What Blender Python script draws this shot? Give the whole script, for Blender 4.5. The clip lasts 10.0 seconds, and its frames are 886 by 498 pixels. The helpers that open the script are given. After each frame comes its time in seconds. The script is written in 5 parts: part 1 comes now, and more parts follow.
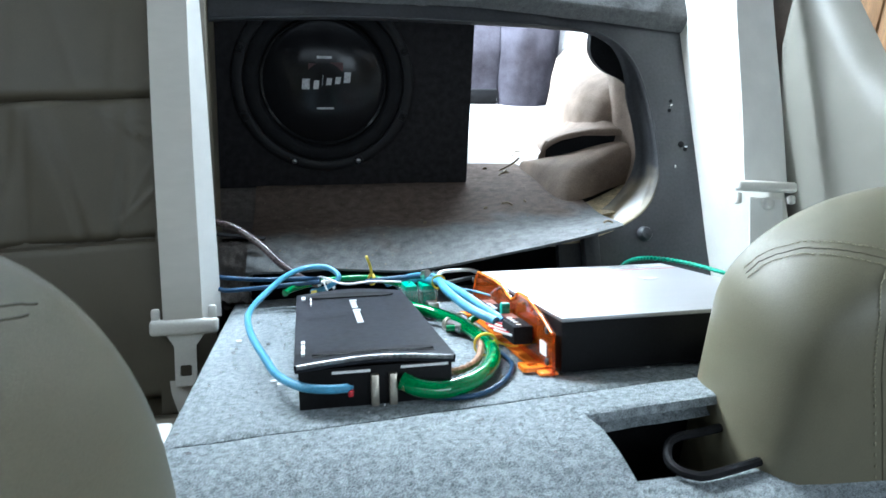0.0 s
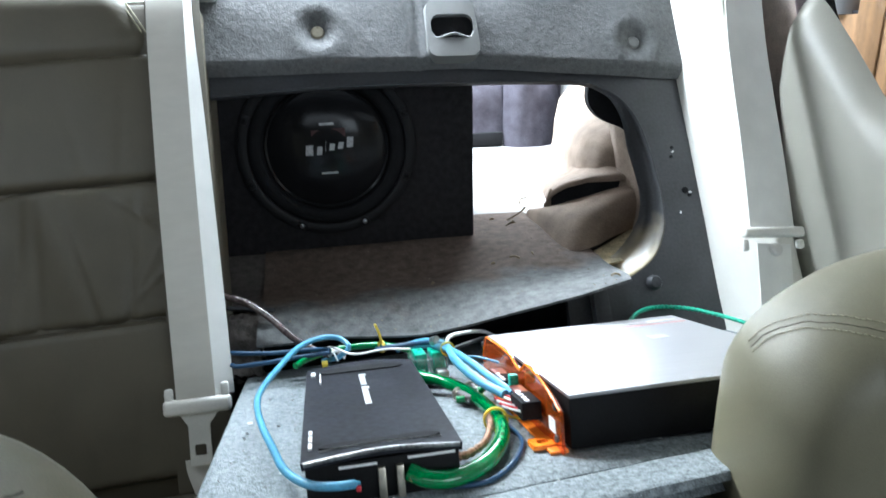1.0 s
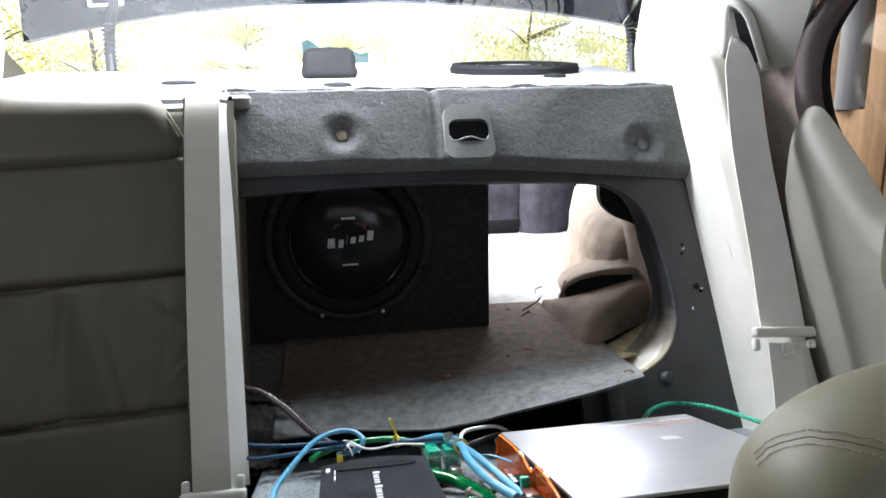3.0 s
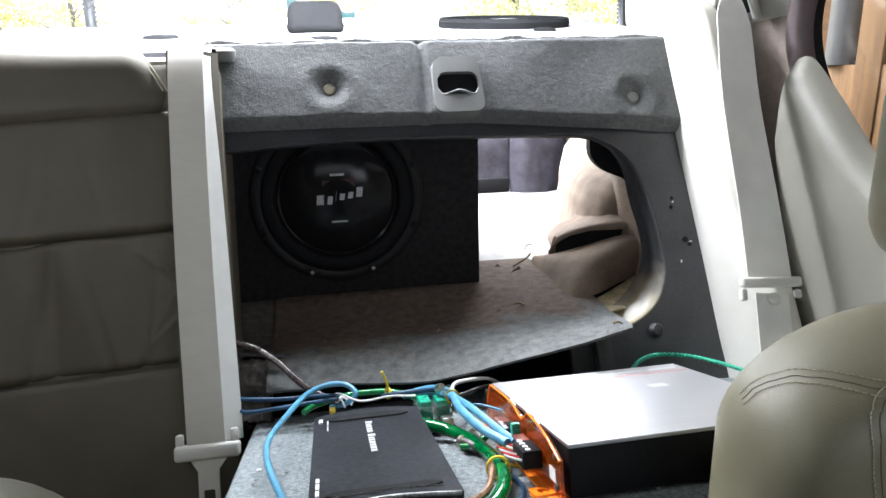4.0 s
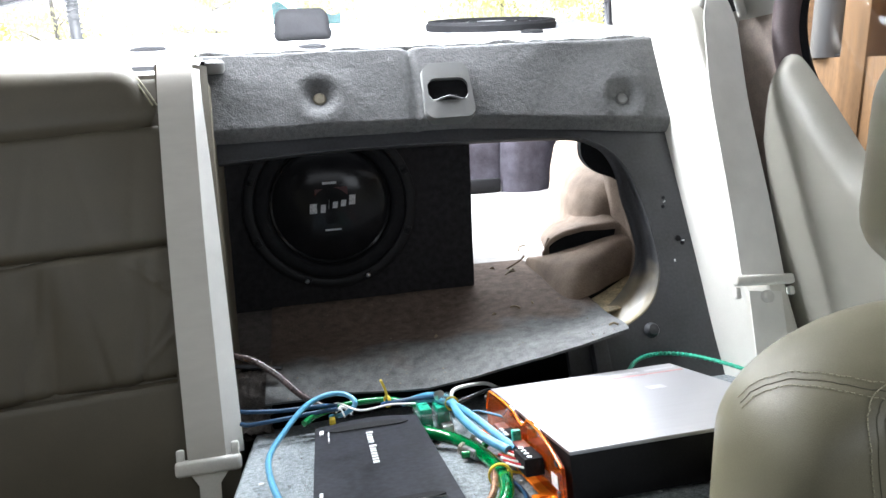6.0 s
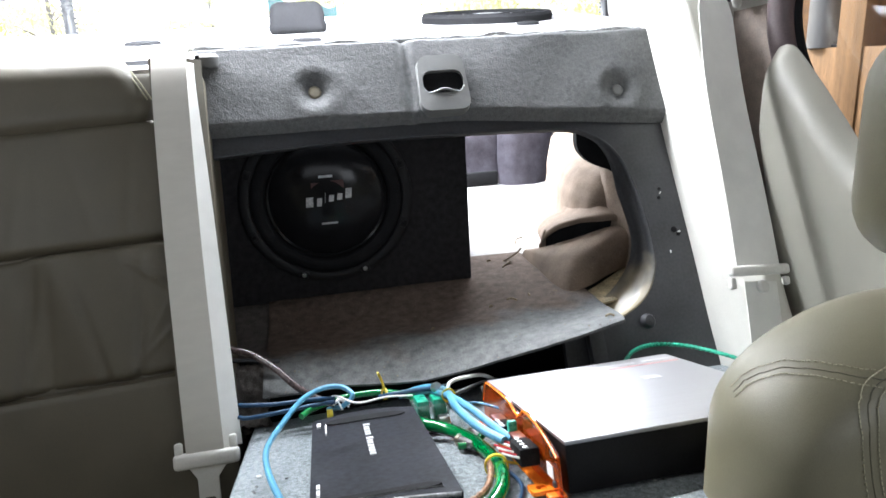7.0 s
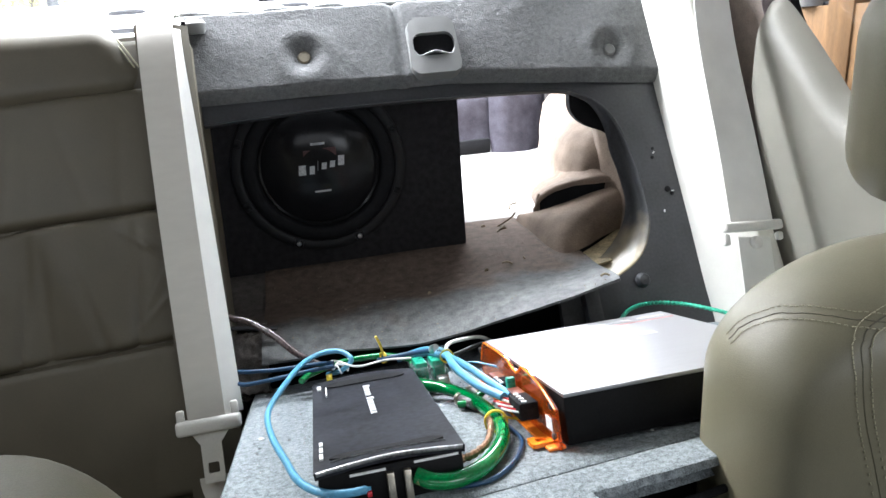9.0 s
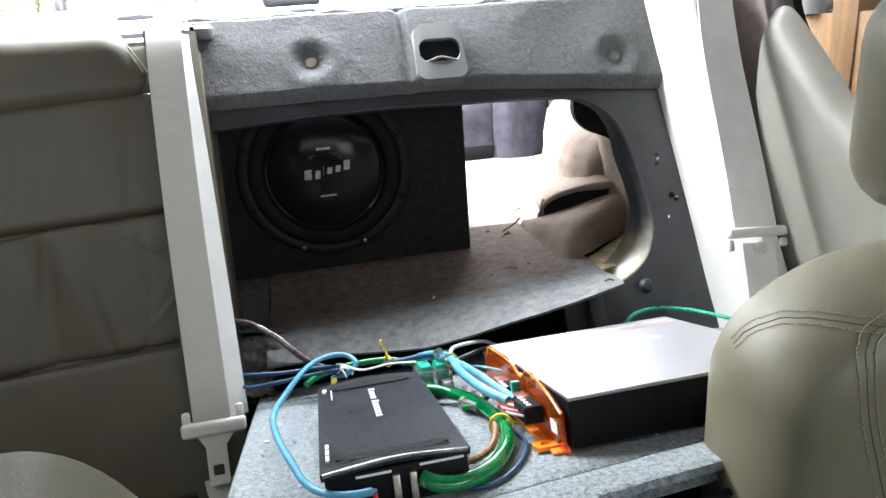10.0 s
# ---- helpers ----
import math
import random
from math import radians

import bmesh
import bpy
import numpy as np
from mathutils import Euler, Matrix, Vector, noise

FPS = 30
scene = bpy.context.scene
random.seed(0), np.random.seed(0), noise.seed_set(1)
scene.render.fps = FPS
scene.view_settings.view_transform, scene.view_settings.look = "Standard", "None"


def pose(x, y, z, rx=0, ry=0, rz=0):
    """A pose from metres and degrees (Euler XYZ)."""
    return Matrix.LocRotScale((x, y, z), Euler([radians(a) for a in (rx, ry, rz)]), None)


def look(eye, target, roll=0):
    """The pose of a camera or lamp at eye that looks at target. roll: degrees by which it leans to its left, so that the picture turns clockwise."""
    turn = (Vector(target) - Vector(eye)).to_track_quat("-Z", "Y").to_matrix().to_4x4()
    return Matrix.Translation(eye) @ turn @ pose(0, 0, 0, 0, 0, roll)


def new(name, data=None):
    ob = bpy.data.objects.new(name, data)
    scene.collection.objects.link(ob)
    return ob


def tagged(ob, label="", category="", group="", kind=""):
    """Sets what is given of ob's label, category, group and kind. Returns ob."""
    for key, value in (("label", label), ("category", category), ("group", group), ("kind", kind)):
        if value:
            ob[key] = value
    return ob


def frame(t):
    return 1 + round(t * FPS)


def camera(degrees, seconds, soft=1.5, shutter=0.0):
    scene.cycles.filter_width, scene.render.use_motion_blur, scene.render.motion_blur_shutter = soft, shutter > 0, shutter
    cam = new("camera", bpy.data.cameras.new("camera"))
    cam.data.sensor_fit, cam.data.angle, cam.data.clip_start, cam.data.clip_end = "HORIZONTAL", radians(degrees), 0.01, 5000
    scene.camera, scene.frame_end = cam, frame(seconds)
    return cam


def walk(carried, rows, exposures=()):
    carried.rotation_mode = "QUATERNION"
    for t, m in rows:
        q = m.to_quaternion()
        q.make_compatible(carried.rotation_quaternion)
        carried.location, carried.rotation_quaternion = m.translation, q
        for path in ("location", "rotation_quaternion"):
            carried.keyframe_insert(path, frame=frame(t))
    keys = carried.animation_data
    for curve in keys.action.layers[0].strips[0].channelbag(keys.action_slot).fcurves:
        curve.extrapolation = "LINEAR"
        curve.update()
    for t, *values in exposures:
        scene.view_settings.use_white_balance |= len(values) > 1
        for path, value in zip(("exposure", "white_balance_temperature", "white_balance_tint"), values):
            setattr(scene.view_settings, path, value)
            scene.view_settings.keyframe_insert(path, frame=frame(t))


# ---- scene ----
cam = camera(67.7, 10.0, soft=1.5, shutter=0.4)
PATH = [
    (0, (0.043, 0.013, 1.049), (0.451, 1.829, 0.315), 2.4),
    (0.5, (0.058, 0.02, 1.068), (0.494, 1.841, 0.364), 2.0),
    (1, (0.06, 0.023, 1.091), (0.421, 1.88, 0.444), -1.3),
    (1.5, (0.065, 0.027, 1.116), (0.382, 1.932, 0.598), -1.9),
    (2, (0.06, 0.017, 1.134), (0.433, 1.943, 0.743), -1.1),
    (2.5, (0.062, 0.005, 1.132), (0.376, 1.94, 0.739), -1.1),
    (4, (0.061, 0.0, 1.111), (0.404, 1.897, 0.58), -1.4),
    (4.5, (0.062, 0.003, 1.11), (0.4, 1.895, 0.559), -2.0),
    (5, (0.062, 0.0, 1.112), (0.418, 1.888, 0.556), -2.4),
    (6.5, (0.056, 0.002, 1.126), (0.422, 1.895, 0.596), -2.9),
    (7, (0.061, -0.001, 1.122), (0.429, 1.885, 0.566), -3.2),
    (7.5, (0.057, 0.004, 1.109), (0.442, 1.852, 0.447), -4.3),
    (8, (0.061, 0.002, 1.103), (0.446, 1.846, 0.431), -4.0),
    (8.5, (0.058, -0.004, 1.111), (0.42, 1.854, 0.465), -4.8),
    (9, (0.057, -0.005, 1.109), (0.434, 1.854, 0.475), -4.4),
    (9.5, (0.054, -0.007, 1.109), (0.433, 1.856, 0.488), -4.7),
    (10, (0.053, -0.009, 1.109), (0.424, 1.857, 0.492), -4.2),
]
# the clip's own exposure and white balance: seconds, stops, kelvin, tint
EXPO = [(0.0, 2.05, 5300, 1), (0.5, 2.05, 5300, 1), (1.0, 1.95, 5550, 3), (1.5, 1.8, 5780, 5), (2.0, 1.4, 5920, 8), (2.5, 1.2, 5950, 9), (4.0, 1.6, 5980, 9), (4.5, 1.75, 5980, 9), (6.5, 1.8, 5980, 9), (7.5, 1.85, 5980, 9), (8.5, 1.95, 5980, 9), (10.0, 1.95, 5980, 9)]
walk(cam, [(t, look(eye, target, roll)) for t, eye, target, roll in PATH], EXPO)

# ---- world and light ----
CX = 0.10  # centre line of the car
world = bpy.data.worlds.new("overcast_sky")
scene.world = world
world.use_nodes = True
wn = world.node_tree
sky = wn.nodes.new("ShaderNodeTexSky")
sky.sky_type = "NISHITA"
sky.sun_disc = False
sky.sun_elevation = radians(48)
sky.sun_rotation = radians(-33)
sky.air_density, sky.dust_density, sky.ozone_density = 1.0, 4.0, 0.6
wn.links.new(sky.outputs[0], wn.nodes["Background"].inputs[0])
wn.nodes["Background"].inputs[1].default_value = 0.15

sun_data = bpy.data.lights.new("sun", "SUN")
sun_data.energy, sun_data.angle, sun_data.color = 2.0, radians(25), (1.0, 0.97, 0.92)
sun = new("sun", sun_data)
sun.matrix_world = look((-4.0, 8.0, 6.0), (0.0, 1.9, 0.7))


def window_light(name, at, target, w, h, power, color=(1, 1, 1)):
    data = bpy.data.lights.new(name, "AREA")
    data.shape, data.size, data.size_y, data.energy, data.color = "RECTANGLE", w, h, power, color
    ob = new(name, data)
    ob.matrix_world = look(at, target)
    return ob


# daylight in the openings: open trunk, rear screen, side windows
window_light("daylight_trunk", (0.25, 1.93, 1.13), (0.34, 1.60, 0.70), 1.25, 0.34, 17)
window_light("daylight_rear_screen", (-0.02, 1.20, 1.462), (-0.02, 1.50, 0.9), 0.98, 0.16, 12.0)
window_light("daylight_near_window", (0.79, 0.40, 1.22), (0.42, 0.46, 0.70), 0.6, 0.30, 0.10)
window_light("daylight_far_window", (-0.585, 0.42, 1.24), (0.70, 0.72, 0.92), 0.5, 0.30, 0.50)
window_light("daylight_front_window", (0.785, -0.32, 1.12), (0.30, 0.40, 0.80), 0.7, 0.28, 0.85)
window_light("daylight_windscreen", (CX, -0.75, 1.34), (0.30, 0.33, 0.90), 1.1, 0.30, 0.55)



# ---- materials ----
def mat(name, color, rough=0.6, metal=0.0, var=0.12, scale=40.0, fine=400.0, bump=0.15, depth=0.002, coat=0.0, spec=0.5,
        color2=None, trans=0.0, stretch=(1, 1, 1), rvar=0.1):
    """A surface with variation at two scales, in object space, with bump from both."""
    m = bpy.data.materials.new(name)
    m.use_nodes = True
    nt = m.node_tree
    b = nt.nodes["Principled BSDF"]
    tc = nt.nodes.new("ShaderNodeTexCoord")
    mp = nt.nodes.new("ShaderNodeMapping")
    mp.inputs["Scale"].default_value = stretch
    nt.links.new(tc.outputs["Object"], mp.inputs[0])
    big = nt.nodes.new("ShaderNodeTexNoise")
    big.inputs["Scale"].default_value, big.inputs["Detail"].default_value = scale, 5
    small = nt.nodes.new("ShaderNodeTexNoise")
    small.inputs["Scale"].default_value, small.inputs["Detail"].default_value = fine, 3
    for t in (big, small):
        nt.links.new(mp.outputs[0], t.inputs["Vector"])
    mix = nt.nodes.new("ShaderNodeMix")
    mix.data_type = "FLOAT"
    mix.inputs["Factor"].default_value = 0.5
    nt.links.new(big.outputs["Fac"], mix.inputs["A"])
    nt.links.new(small.outputs["Fac"], mix.inputs["B"])
    ramp = nt.nodes.new("ShaderNodeValToRGB")
    c2 = color2 or tuple(min(1.0, c * (1 + 2.2 * var)) for c in color)
    c1 = tuple(max(0.0, c * (1 - 2.2 * var)) for c in color)
    ramp.color_ramp.elements[0].position, ramp.color_ramp.elements[0].color = 0.33, (*c1, 1)
    ramp.color_ramp.elements[1].position, ramp.color_ramp.elements[1].color = 0.67, (*c2, 1)
    nt.links.new(mix.outputs["Result"], ramp.inputs[0])
    nt.links.new(ramp.outputs[0], b.inputs["Base Color"])
    rr = nt.nodes.new("ShaderNodeMapRange")
    rr.inputs["To Min"].default_value, rr.inputs["To Max"].default_value = max(0.02, rough - rvar), min(1.0, rough + rvar)
    nt.links.new(big.outputs["Fac"], rr.inputs["Value"])
    nt.links.new(rr.outputs[0], b.inputs["Roughness"])
    b.inputs["Metallic"].default_value = metal
    b.inputs["Specular IOR Level"].default_value = spec
    b.inputs["Coat Weight"].default_value = coat
    b.inputs["Transmission Weight"].default_value = trans
    if bump > 0:
        bp = nt.nodes.new("ShaderNodeBump")
        bp.inputs["Strength"].default_value, bp.inputs["Distance"].default_value = bump, depth
        nt.links.new(mix.outputs["Result"], bp.inputs["Height"])
        nt.links.new(bp.outputs[0], b.inputs["Normal"])
    return m


M = {}
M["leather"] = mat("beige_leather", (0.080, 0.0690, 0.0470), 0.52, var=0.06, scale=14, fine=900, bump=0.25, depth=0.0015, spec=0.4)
M["leather_front"] = mat("olive_beige_leather", (0.148, 0.136, 0.088), 0.48, var=0.06, scale=12, fine=1100, bump=0.25, depth=0.0012)
# lit copy of the beige leather, with window light put into the colour
M["leather_lit"] = mat("lit_leather", (0.60, 0.59, 0.54), 0.5, var=0.05, scale=14, fine=900, bump=0.2, depth=0.0012)
M["door"] = mat("beige_door_trim", (0.20, 0.192, 0.164), 0.5, var=0.05, scale=10, fine=1000, bump=0.15, depth=0.001)
M["thread"] = mat("thread", (0.30, 0.28, 0.19), 0.8, var=0.1)
M["plastic"] = mat("pale_trim_plastic", (0.46, 0.455, 0.42), 0.5, var=0.04, scale=10, fine=1200, bump=0.12, depth=0.001)
M["belt"] = mat("belt_webbing", (0.50, 0.48, 0.43), 0.75, var=0.03, scale=30, fine=1500, bump=0.12, depth=0.001, stretch=(1, 3, 1))
M["buckle"] = mat("buckle_plastic", (0.62, 0.61, 0.57), 0.38, var=0.03, scale=25, bump=0.04)
M["steel"] = mat("steel", (0.55, 0.55, 0.55), 0.3, metal=1.0, var=0.08, scale=60, bump=0.05)
M["felt"] = mat("grey_moulded_felt", (0.112, 0.112, 0.113), 0.92, var=0.13, scale=140, fine=480, bump=0.6, depth=0.0035, spec=0.2)
M["metal_dark"] = mat("dark_painted_sheet_metal", (0.040, 0.041, 0.045), 0.42, var=0.15, scale=18, fine=220, bump=0.12, depth=0.0015)
# black plastic; also fills slots and hollows in place of their shade
M["black"] = mat("black_plastic_and_shade", (0.010, 0.010, 0.011), 0.8, var=0.2, scale=40, bump=0.1, spec=0.15)
M["carpet_seat"] = mat("grey_seat_back_carpet", (0.235, 0.26, 0.272), 1.0, var=0.27, scale=200, fine=800, bump=0.9, depth=0.003, spec=0.1)
M["carpet_trunk"] = mat("grey_trunk_mat", (0.094, 0.083, 0.075), 1.0, var=0.22, scale=70, fine=600, bump=0.8, depth=0.003, spec=0.1)
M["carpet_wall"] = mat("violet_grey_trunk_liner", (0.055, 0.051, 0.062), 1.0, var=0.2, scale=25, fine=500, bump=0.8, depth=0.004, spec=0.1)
M["carpet_light"] = mat("pale_trunk_liner", (0.33, 0.32, 0.32), 0.95, var=0.15, scale=20, fine=420, bump=0.5, depth=0.003, spec=0.15)
M["liner"] = mat("brown_grey_trunk_liner", (0.200, 0.153, 0.117), 0.95, var=0.17, scale=22, fine=520, bump=0.6, depth=0.003, spec=0.15)
M["box_carpet"] = mat("charcoal_box_carpet", (0.019, 0.018, 0.019), 1.0, var=0.25, scale=90, fine=800, bump=0.8, depth=0.002, spec=0.15)
M["rubber"] = mat("black_rubber", (0.009, 0.009, 0.010), 0.65, var=0.2, scale=60, bump=0.05, spec=0.1)
M["cone"] = mat("glossy_black_cone", (0.010, 0.010, 0.011), 0.16, var=0.15, scale=20, bump=0.02, spec=0.2)
M["frame_grey"] = mat("cast_grey_frame", (0.010, 0.0097, 0.0105), 0.55, var=0.12, scale=30, bump=0.05, spec=0.2)
M["white_print"] = mat("white_print", (0.72, 0.72, 0.72), 0.5, var=0.06, scale=200, bump=0)
M["worn_print"] = mat("worn_grey_print", (0.42, 0.42, 0.43), 0.5, var=0.15, scale=200, bump=0)
M["red_print"] = mat("dark_red_print", (0.045, 0.008, 0.008), 0.4, var=0.1, scale=80, bump=0)
M["silver_print"] = mat("pale_silver_print", (0.50, 0.50, 0.51), 0.42, metal=0.3, var=0.06, scale=200, bump=0)
M["red_print_pale"] = mat("faded_red_print", (0.42, 0.22, 0.20), 0.4, var=0.15, scale=80, bump=0)
M["amp_black"] = mat("black_powder_coat", (0.007, 0.0075, 0.010), 0.58, color2=(0.024, 0.026, 0.034), var=0.3, spec=0.12, scale=30, fine=160, bump=0.15, depth=0.0006, rvar=0.15)
M["amp_side"] = mat("black_anodised_extrusion", (0.007, 0.007, 0.0075), 0.55, var=0.15, scale=40, bump=0.03, spec=0.12)
M["silver"] = mat("brushed_silver_aluminium", (0.37, 0.37, 0.38), 0.42, metal=0.7, var=0.035, scale=18, fine=900, bump=0.05, depth=0.0004, stretch=(0.15, 6, 1), rvar=0.06)
M["brass"] = mat("dull_nickel_terminal", (0.50, 0.46, 0.38), 0.35, metal=0.9, var=0.12, scale=90, bump=0.1)
M["green_cable"] = mat("green_pvc", (0.002, 0.15, 0.035), 0.13, var=0.18, scale=60, fine=500, bump=0.12, depth=0.0008, coat=0.25)
M["green_dull"] = mat("teal_green_pvc", (0.02, 0.32, 0.20), 0.3, var=0.15, scale=200, bump=0.2)
M["blue_cable"] = mat("blue_pvc", (0.085, 0.27, 0.42), 0.35, var=0.12, scale=60, bump=0.06)
M["blue_dark"] = mat("dark_blue_pvc", (0.009, 0.045, 0.105), 0.4, var=0.12, scale=60, bump=0.06)
M["cable_grey"] = mat("clear_sheathed_copper", (0.075, 0.055, 0.052), 0.14, var=0.4, scale=260, bump=0.2, coat=0.5)
M["copper"] = mat("bare_copper", (0.34, 0.20, 0.12), 0.40, metal=0.8, var=0.25, scale=300, bump=0.3)
M["white_wire"] = mat("white_wire", (0.72, 0.72, 0.70), 0.4, var=0.06, scale=90, bump=0.03)
M["black_wire"] = mat("black_wire", (0.015, 0.015, 0.016), 0.4, var=0.2, bump=0.03)
M["yellow"] = mat("yellow_nylon", (0.75, 0.55, 0.04), 0.45, var=0.08, scale=120, bump=0.05)
M["red_plastic"] = mat("red_plastic", (0.50, 0.02, 0.03), 0.35, var=0.1, bump=0.02)
M["lid_paint"] = mat("dark_car_paint", (0.022, 0.024, 0.030), 0.12, var=0.15, scale=4, fine=60, bump=0.01, coat=1.0, rvar=0.05)
M["shelf"] = mat("pale_grey_shelf_carpet", (0.44, 0.44, 0.44), 0.95, var=0.10, scale=60, fine=700, bump=0.6, depth=0.002, spec=0.2)
M["seal"] = mat("window_seal_rubber", (0.030, 0.026, 0.028), 0.5, var=0.15, bump=0.05)
M["seal_brown"] = mat("mauve_brown_seal", (0.085, 0.062, 0.065), 0.55, var=0.1, scale=20, bump=0.05)
M["wood"] = mat("raw_pine", (0.23, 0.125, 0.048), 0.7, var=0.18, scale=9, fine=120, bump=0.3, stretch=(6, 6, 0.5))
M["ply"] = mat("orange_plywood", (0.18, 0.095, 0.037), 0.75, var=0.15, scale=7, fine=90, bump=0.2, stretch=(0.6, 0.6, 7))
M["pipe"] = mat("grey_white_pipe", (0.17, 0.167, 0.16), 0.5, var=0.08, scale=12, bump=0.05)
M["headliner"] = mat("grey_headliner", (0.13, 0.13, 0.125), 0.95, var=0.06, scale=40, bump=0.3)
M["floor_carpet"] = mat("dark_floor_carpet", (0.07, 0.068, 0.06), 1.0, var=0.2, scale=80, bump=0.6)
M["ground"] = mat("pale_gravel", (0.32, 0.31, 0.29), 0.95, var=0.2, scale=3, fine=60, bump=0.5, depth=0.02)
M["latch"] = mat("grey_latch_plastic", (0.17, 0.17, 0.166), 0.45, var=0.05, scale=20, fine=900, bump=0.1)
M["plug"] = mat("tan_plastic", (0.19, 0.165, 0.115), 0.6, var=0.08, bump=0.05)
M["seam"] = mat("dark_seam", (0.085, 0.078, 0.05), 0.7, var=0.1, bump=0.05)
M["rope"] = mat("teal_braid", (0.02, 0.30, 0.18), 0.4, var=0.3, scale=260, bump=0.4)
M["maroon"] = mat("maroon_board", (0.12, 0.035, 0.025), 0.4, var=0.35, scale=90, fine=500, bump=0.1)
M["trunk_floor"] = mat("pale_trunk_floor_carpet", (0.30, 0.29, 0.28), 1.0, var=0.15, scale=40, fine=500, bump=0.6, depth=0.003, spec=0.1)
M["amp_edge"] = mat("dark_worn_edge", (0.22, 0.22, 0.22), 0.32, metal=0.6, var=0.3, scale=70, bump=0.05)
M["orange_solid"] = mat("orange_acrylic_edge", (0.85, 0.22, 0.015), 0.25, var=0.08, scale=60, bump=0.02)
# lit copy of the belt webbing: the light on it is in the colour
M["belt_lit"] = mat("lit_belt_webbing", (0.78, 0.775, 0.74), 0.7, var=0.04, scale=30, fine=1500, bump=0.3, depth=0.001)
M["lens"] = mat("blue_grey_lens", (0.12, 0.16, 0.22), 0.2, var=0.1, bump=0)
M["brace"] = mat("grey_lid_paint", (0.10, 0.105, 0.115), 0.4, var=0.1, scale=12, bump=0.03)
M["recess"] = mat("brown_trim_fabric", (0.20, 0.162, 0.138), 0.9, var=0.1, scale=60, bump=0.3)
M["fluff"] = mat("pale_fluff", (0.45, 0.45, 0.46), 0.9, var=0.1, bump=0)
# frayed felt, made pale to hold the strong light along its top edge
M["felt_edge"] = mat("frayed_lit_felt", (0.42, 0.42, 0.42), 0.95, var=0.3, scale=120, fine=600, bump=0.9, depth=0.003, spec=0.1)
M["crumb"] = mat("pale_crumbs", (0.16, 0.135, 0.10), 0.9, var=0.3, bump=0)
M["bark"] = mat("bark", (0.17, 0.13, 0.08), 0.9, var=0.25, scale=12, bump=0.5)
M["cyan_tarp"] = mat("teal_tarpaulin", (0.02, 0.30, 0.27), 0.5, var=0.2, scale=10, bump=0.2)
M["drop"] = mat("water_bead", (0.75, 0.77, 0.80), 0.08, var=0.02, bump=0)


def toned(m, under, y0, y1, ragged=0.10, scale=22, blend="MIX"):
    """Blends in a second colour, ragged, y0 to y1: rim's painted light, mat's brown."""
    nt = m.node_tree
    b = nt.nodes["Principled BSDF"]
    old = b.inputs["Base Color"].links[0].from_socket
    tc = nt.nodes.new("ShaderNodeTexCoord")
    sx = nt.nodes.new("ShaderNodeSeparateXYZ")
    ns = nt.nodes.new("ShaderNodeTexNoise")
    ns.inputs["Scale"].default_value = scale
    mr = nt.nodes.new("ShaderNodeMapRange")
    mr.inputs["From Min"].default_value, mr.inputs["From Max"].default_value = y0 + ragged / 2, y1 + ragged / 2
    mu = nt.nodes.new("ShaderNodeMath")
    mu.operation = "MULTIPLY_ADD"
    mu.inputs[1].default_value = ragged
    mx = nt.nodes.new("ShaderNodeMix")
    mx.data_type = "RGBA"
    nt.links.new(tc.outputs["Object"], sx.inputs[0])
    nt.links.new(tc.outputs["Object"], ns.inputs["Vector"])
    nt.links.new(ns.outputs["Fac"], mu.inputs[0])
    nt.links.new(sx.outputs["Y"], mu.inputs[2])
    nt.links.new(mu.outputs[0], mr.inputs["Value"])
    nt.links.new(mr.outputs[0], mx.inputs["Factor"])
    nt.links.new(old, mx.inputs["A"])
    mx.blend_type = blend
    mx.inputs["B"].default_value = (*under, 1)
    nt.links.new(mx.outputs["Result"], b.inputs["Base Color"])
    return m


# pale yellow that paints the strong light on the rim's lower corner
RIM_LIGHT = (0.45, 0.37, 0.22)
M["rim"] = toned(mat("rim_paint", (0.040, 0.041, 0.045), 0.42, var=0.15, scale=18, fine=220, bump=0.12, depth=0.0015), RIM_LIGHT, 0.10, 0.0)
# grey at the front, browner and darker towards the back
M["mat_two_tone"] = toned(mat("two_tone_grey_trunk_mat", (0.112, 0.114, 0.113), 1.0, var=0.22, scale=70, fine=600, bump=0.8, depth=0.003, spec=0.1), (0.92, 0.68, 0.55), 0.91, 0.98, 0.20, 14, "MULTIPLY")
M["metal_lit"] = mat("lit_rim_metal", RIM_LIGHT, 0.45, var=0.3, scale=30, fine=220, bump=0.2, depth=0.0015)


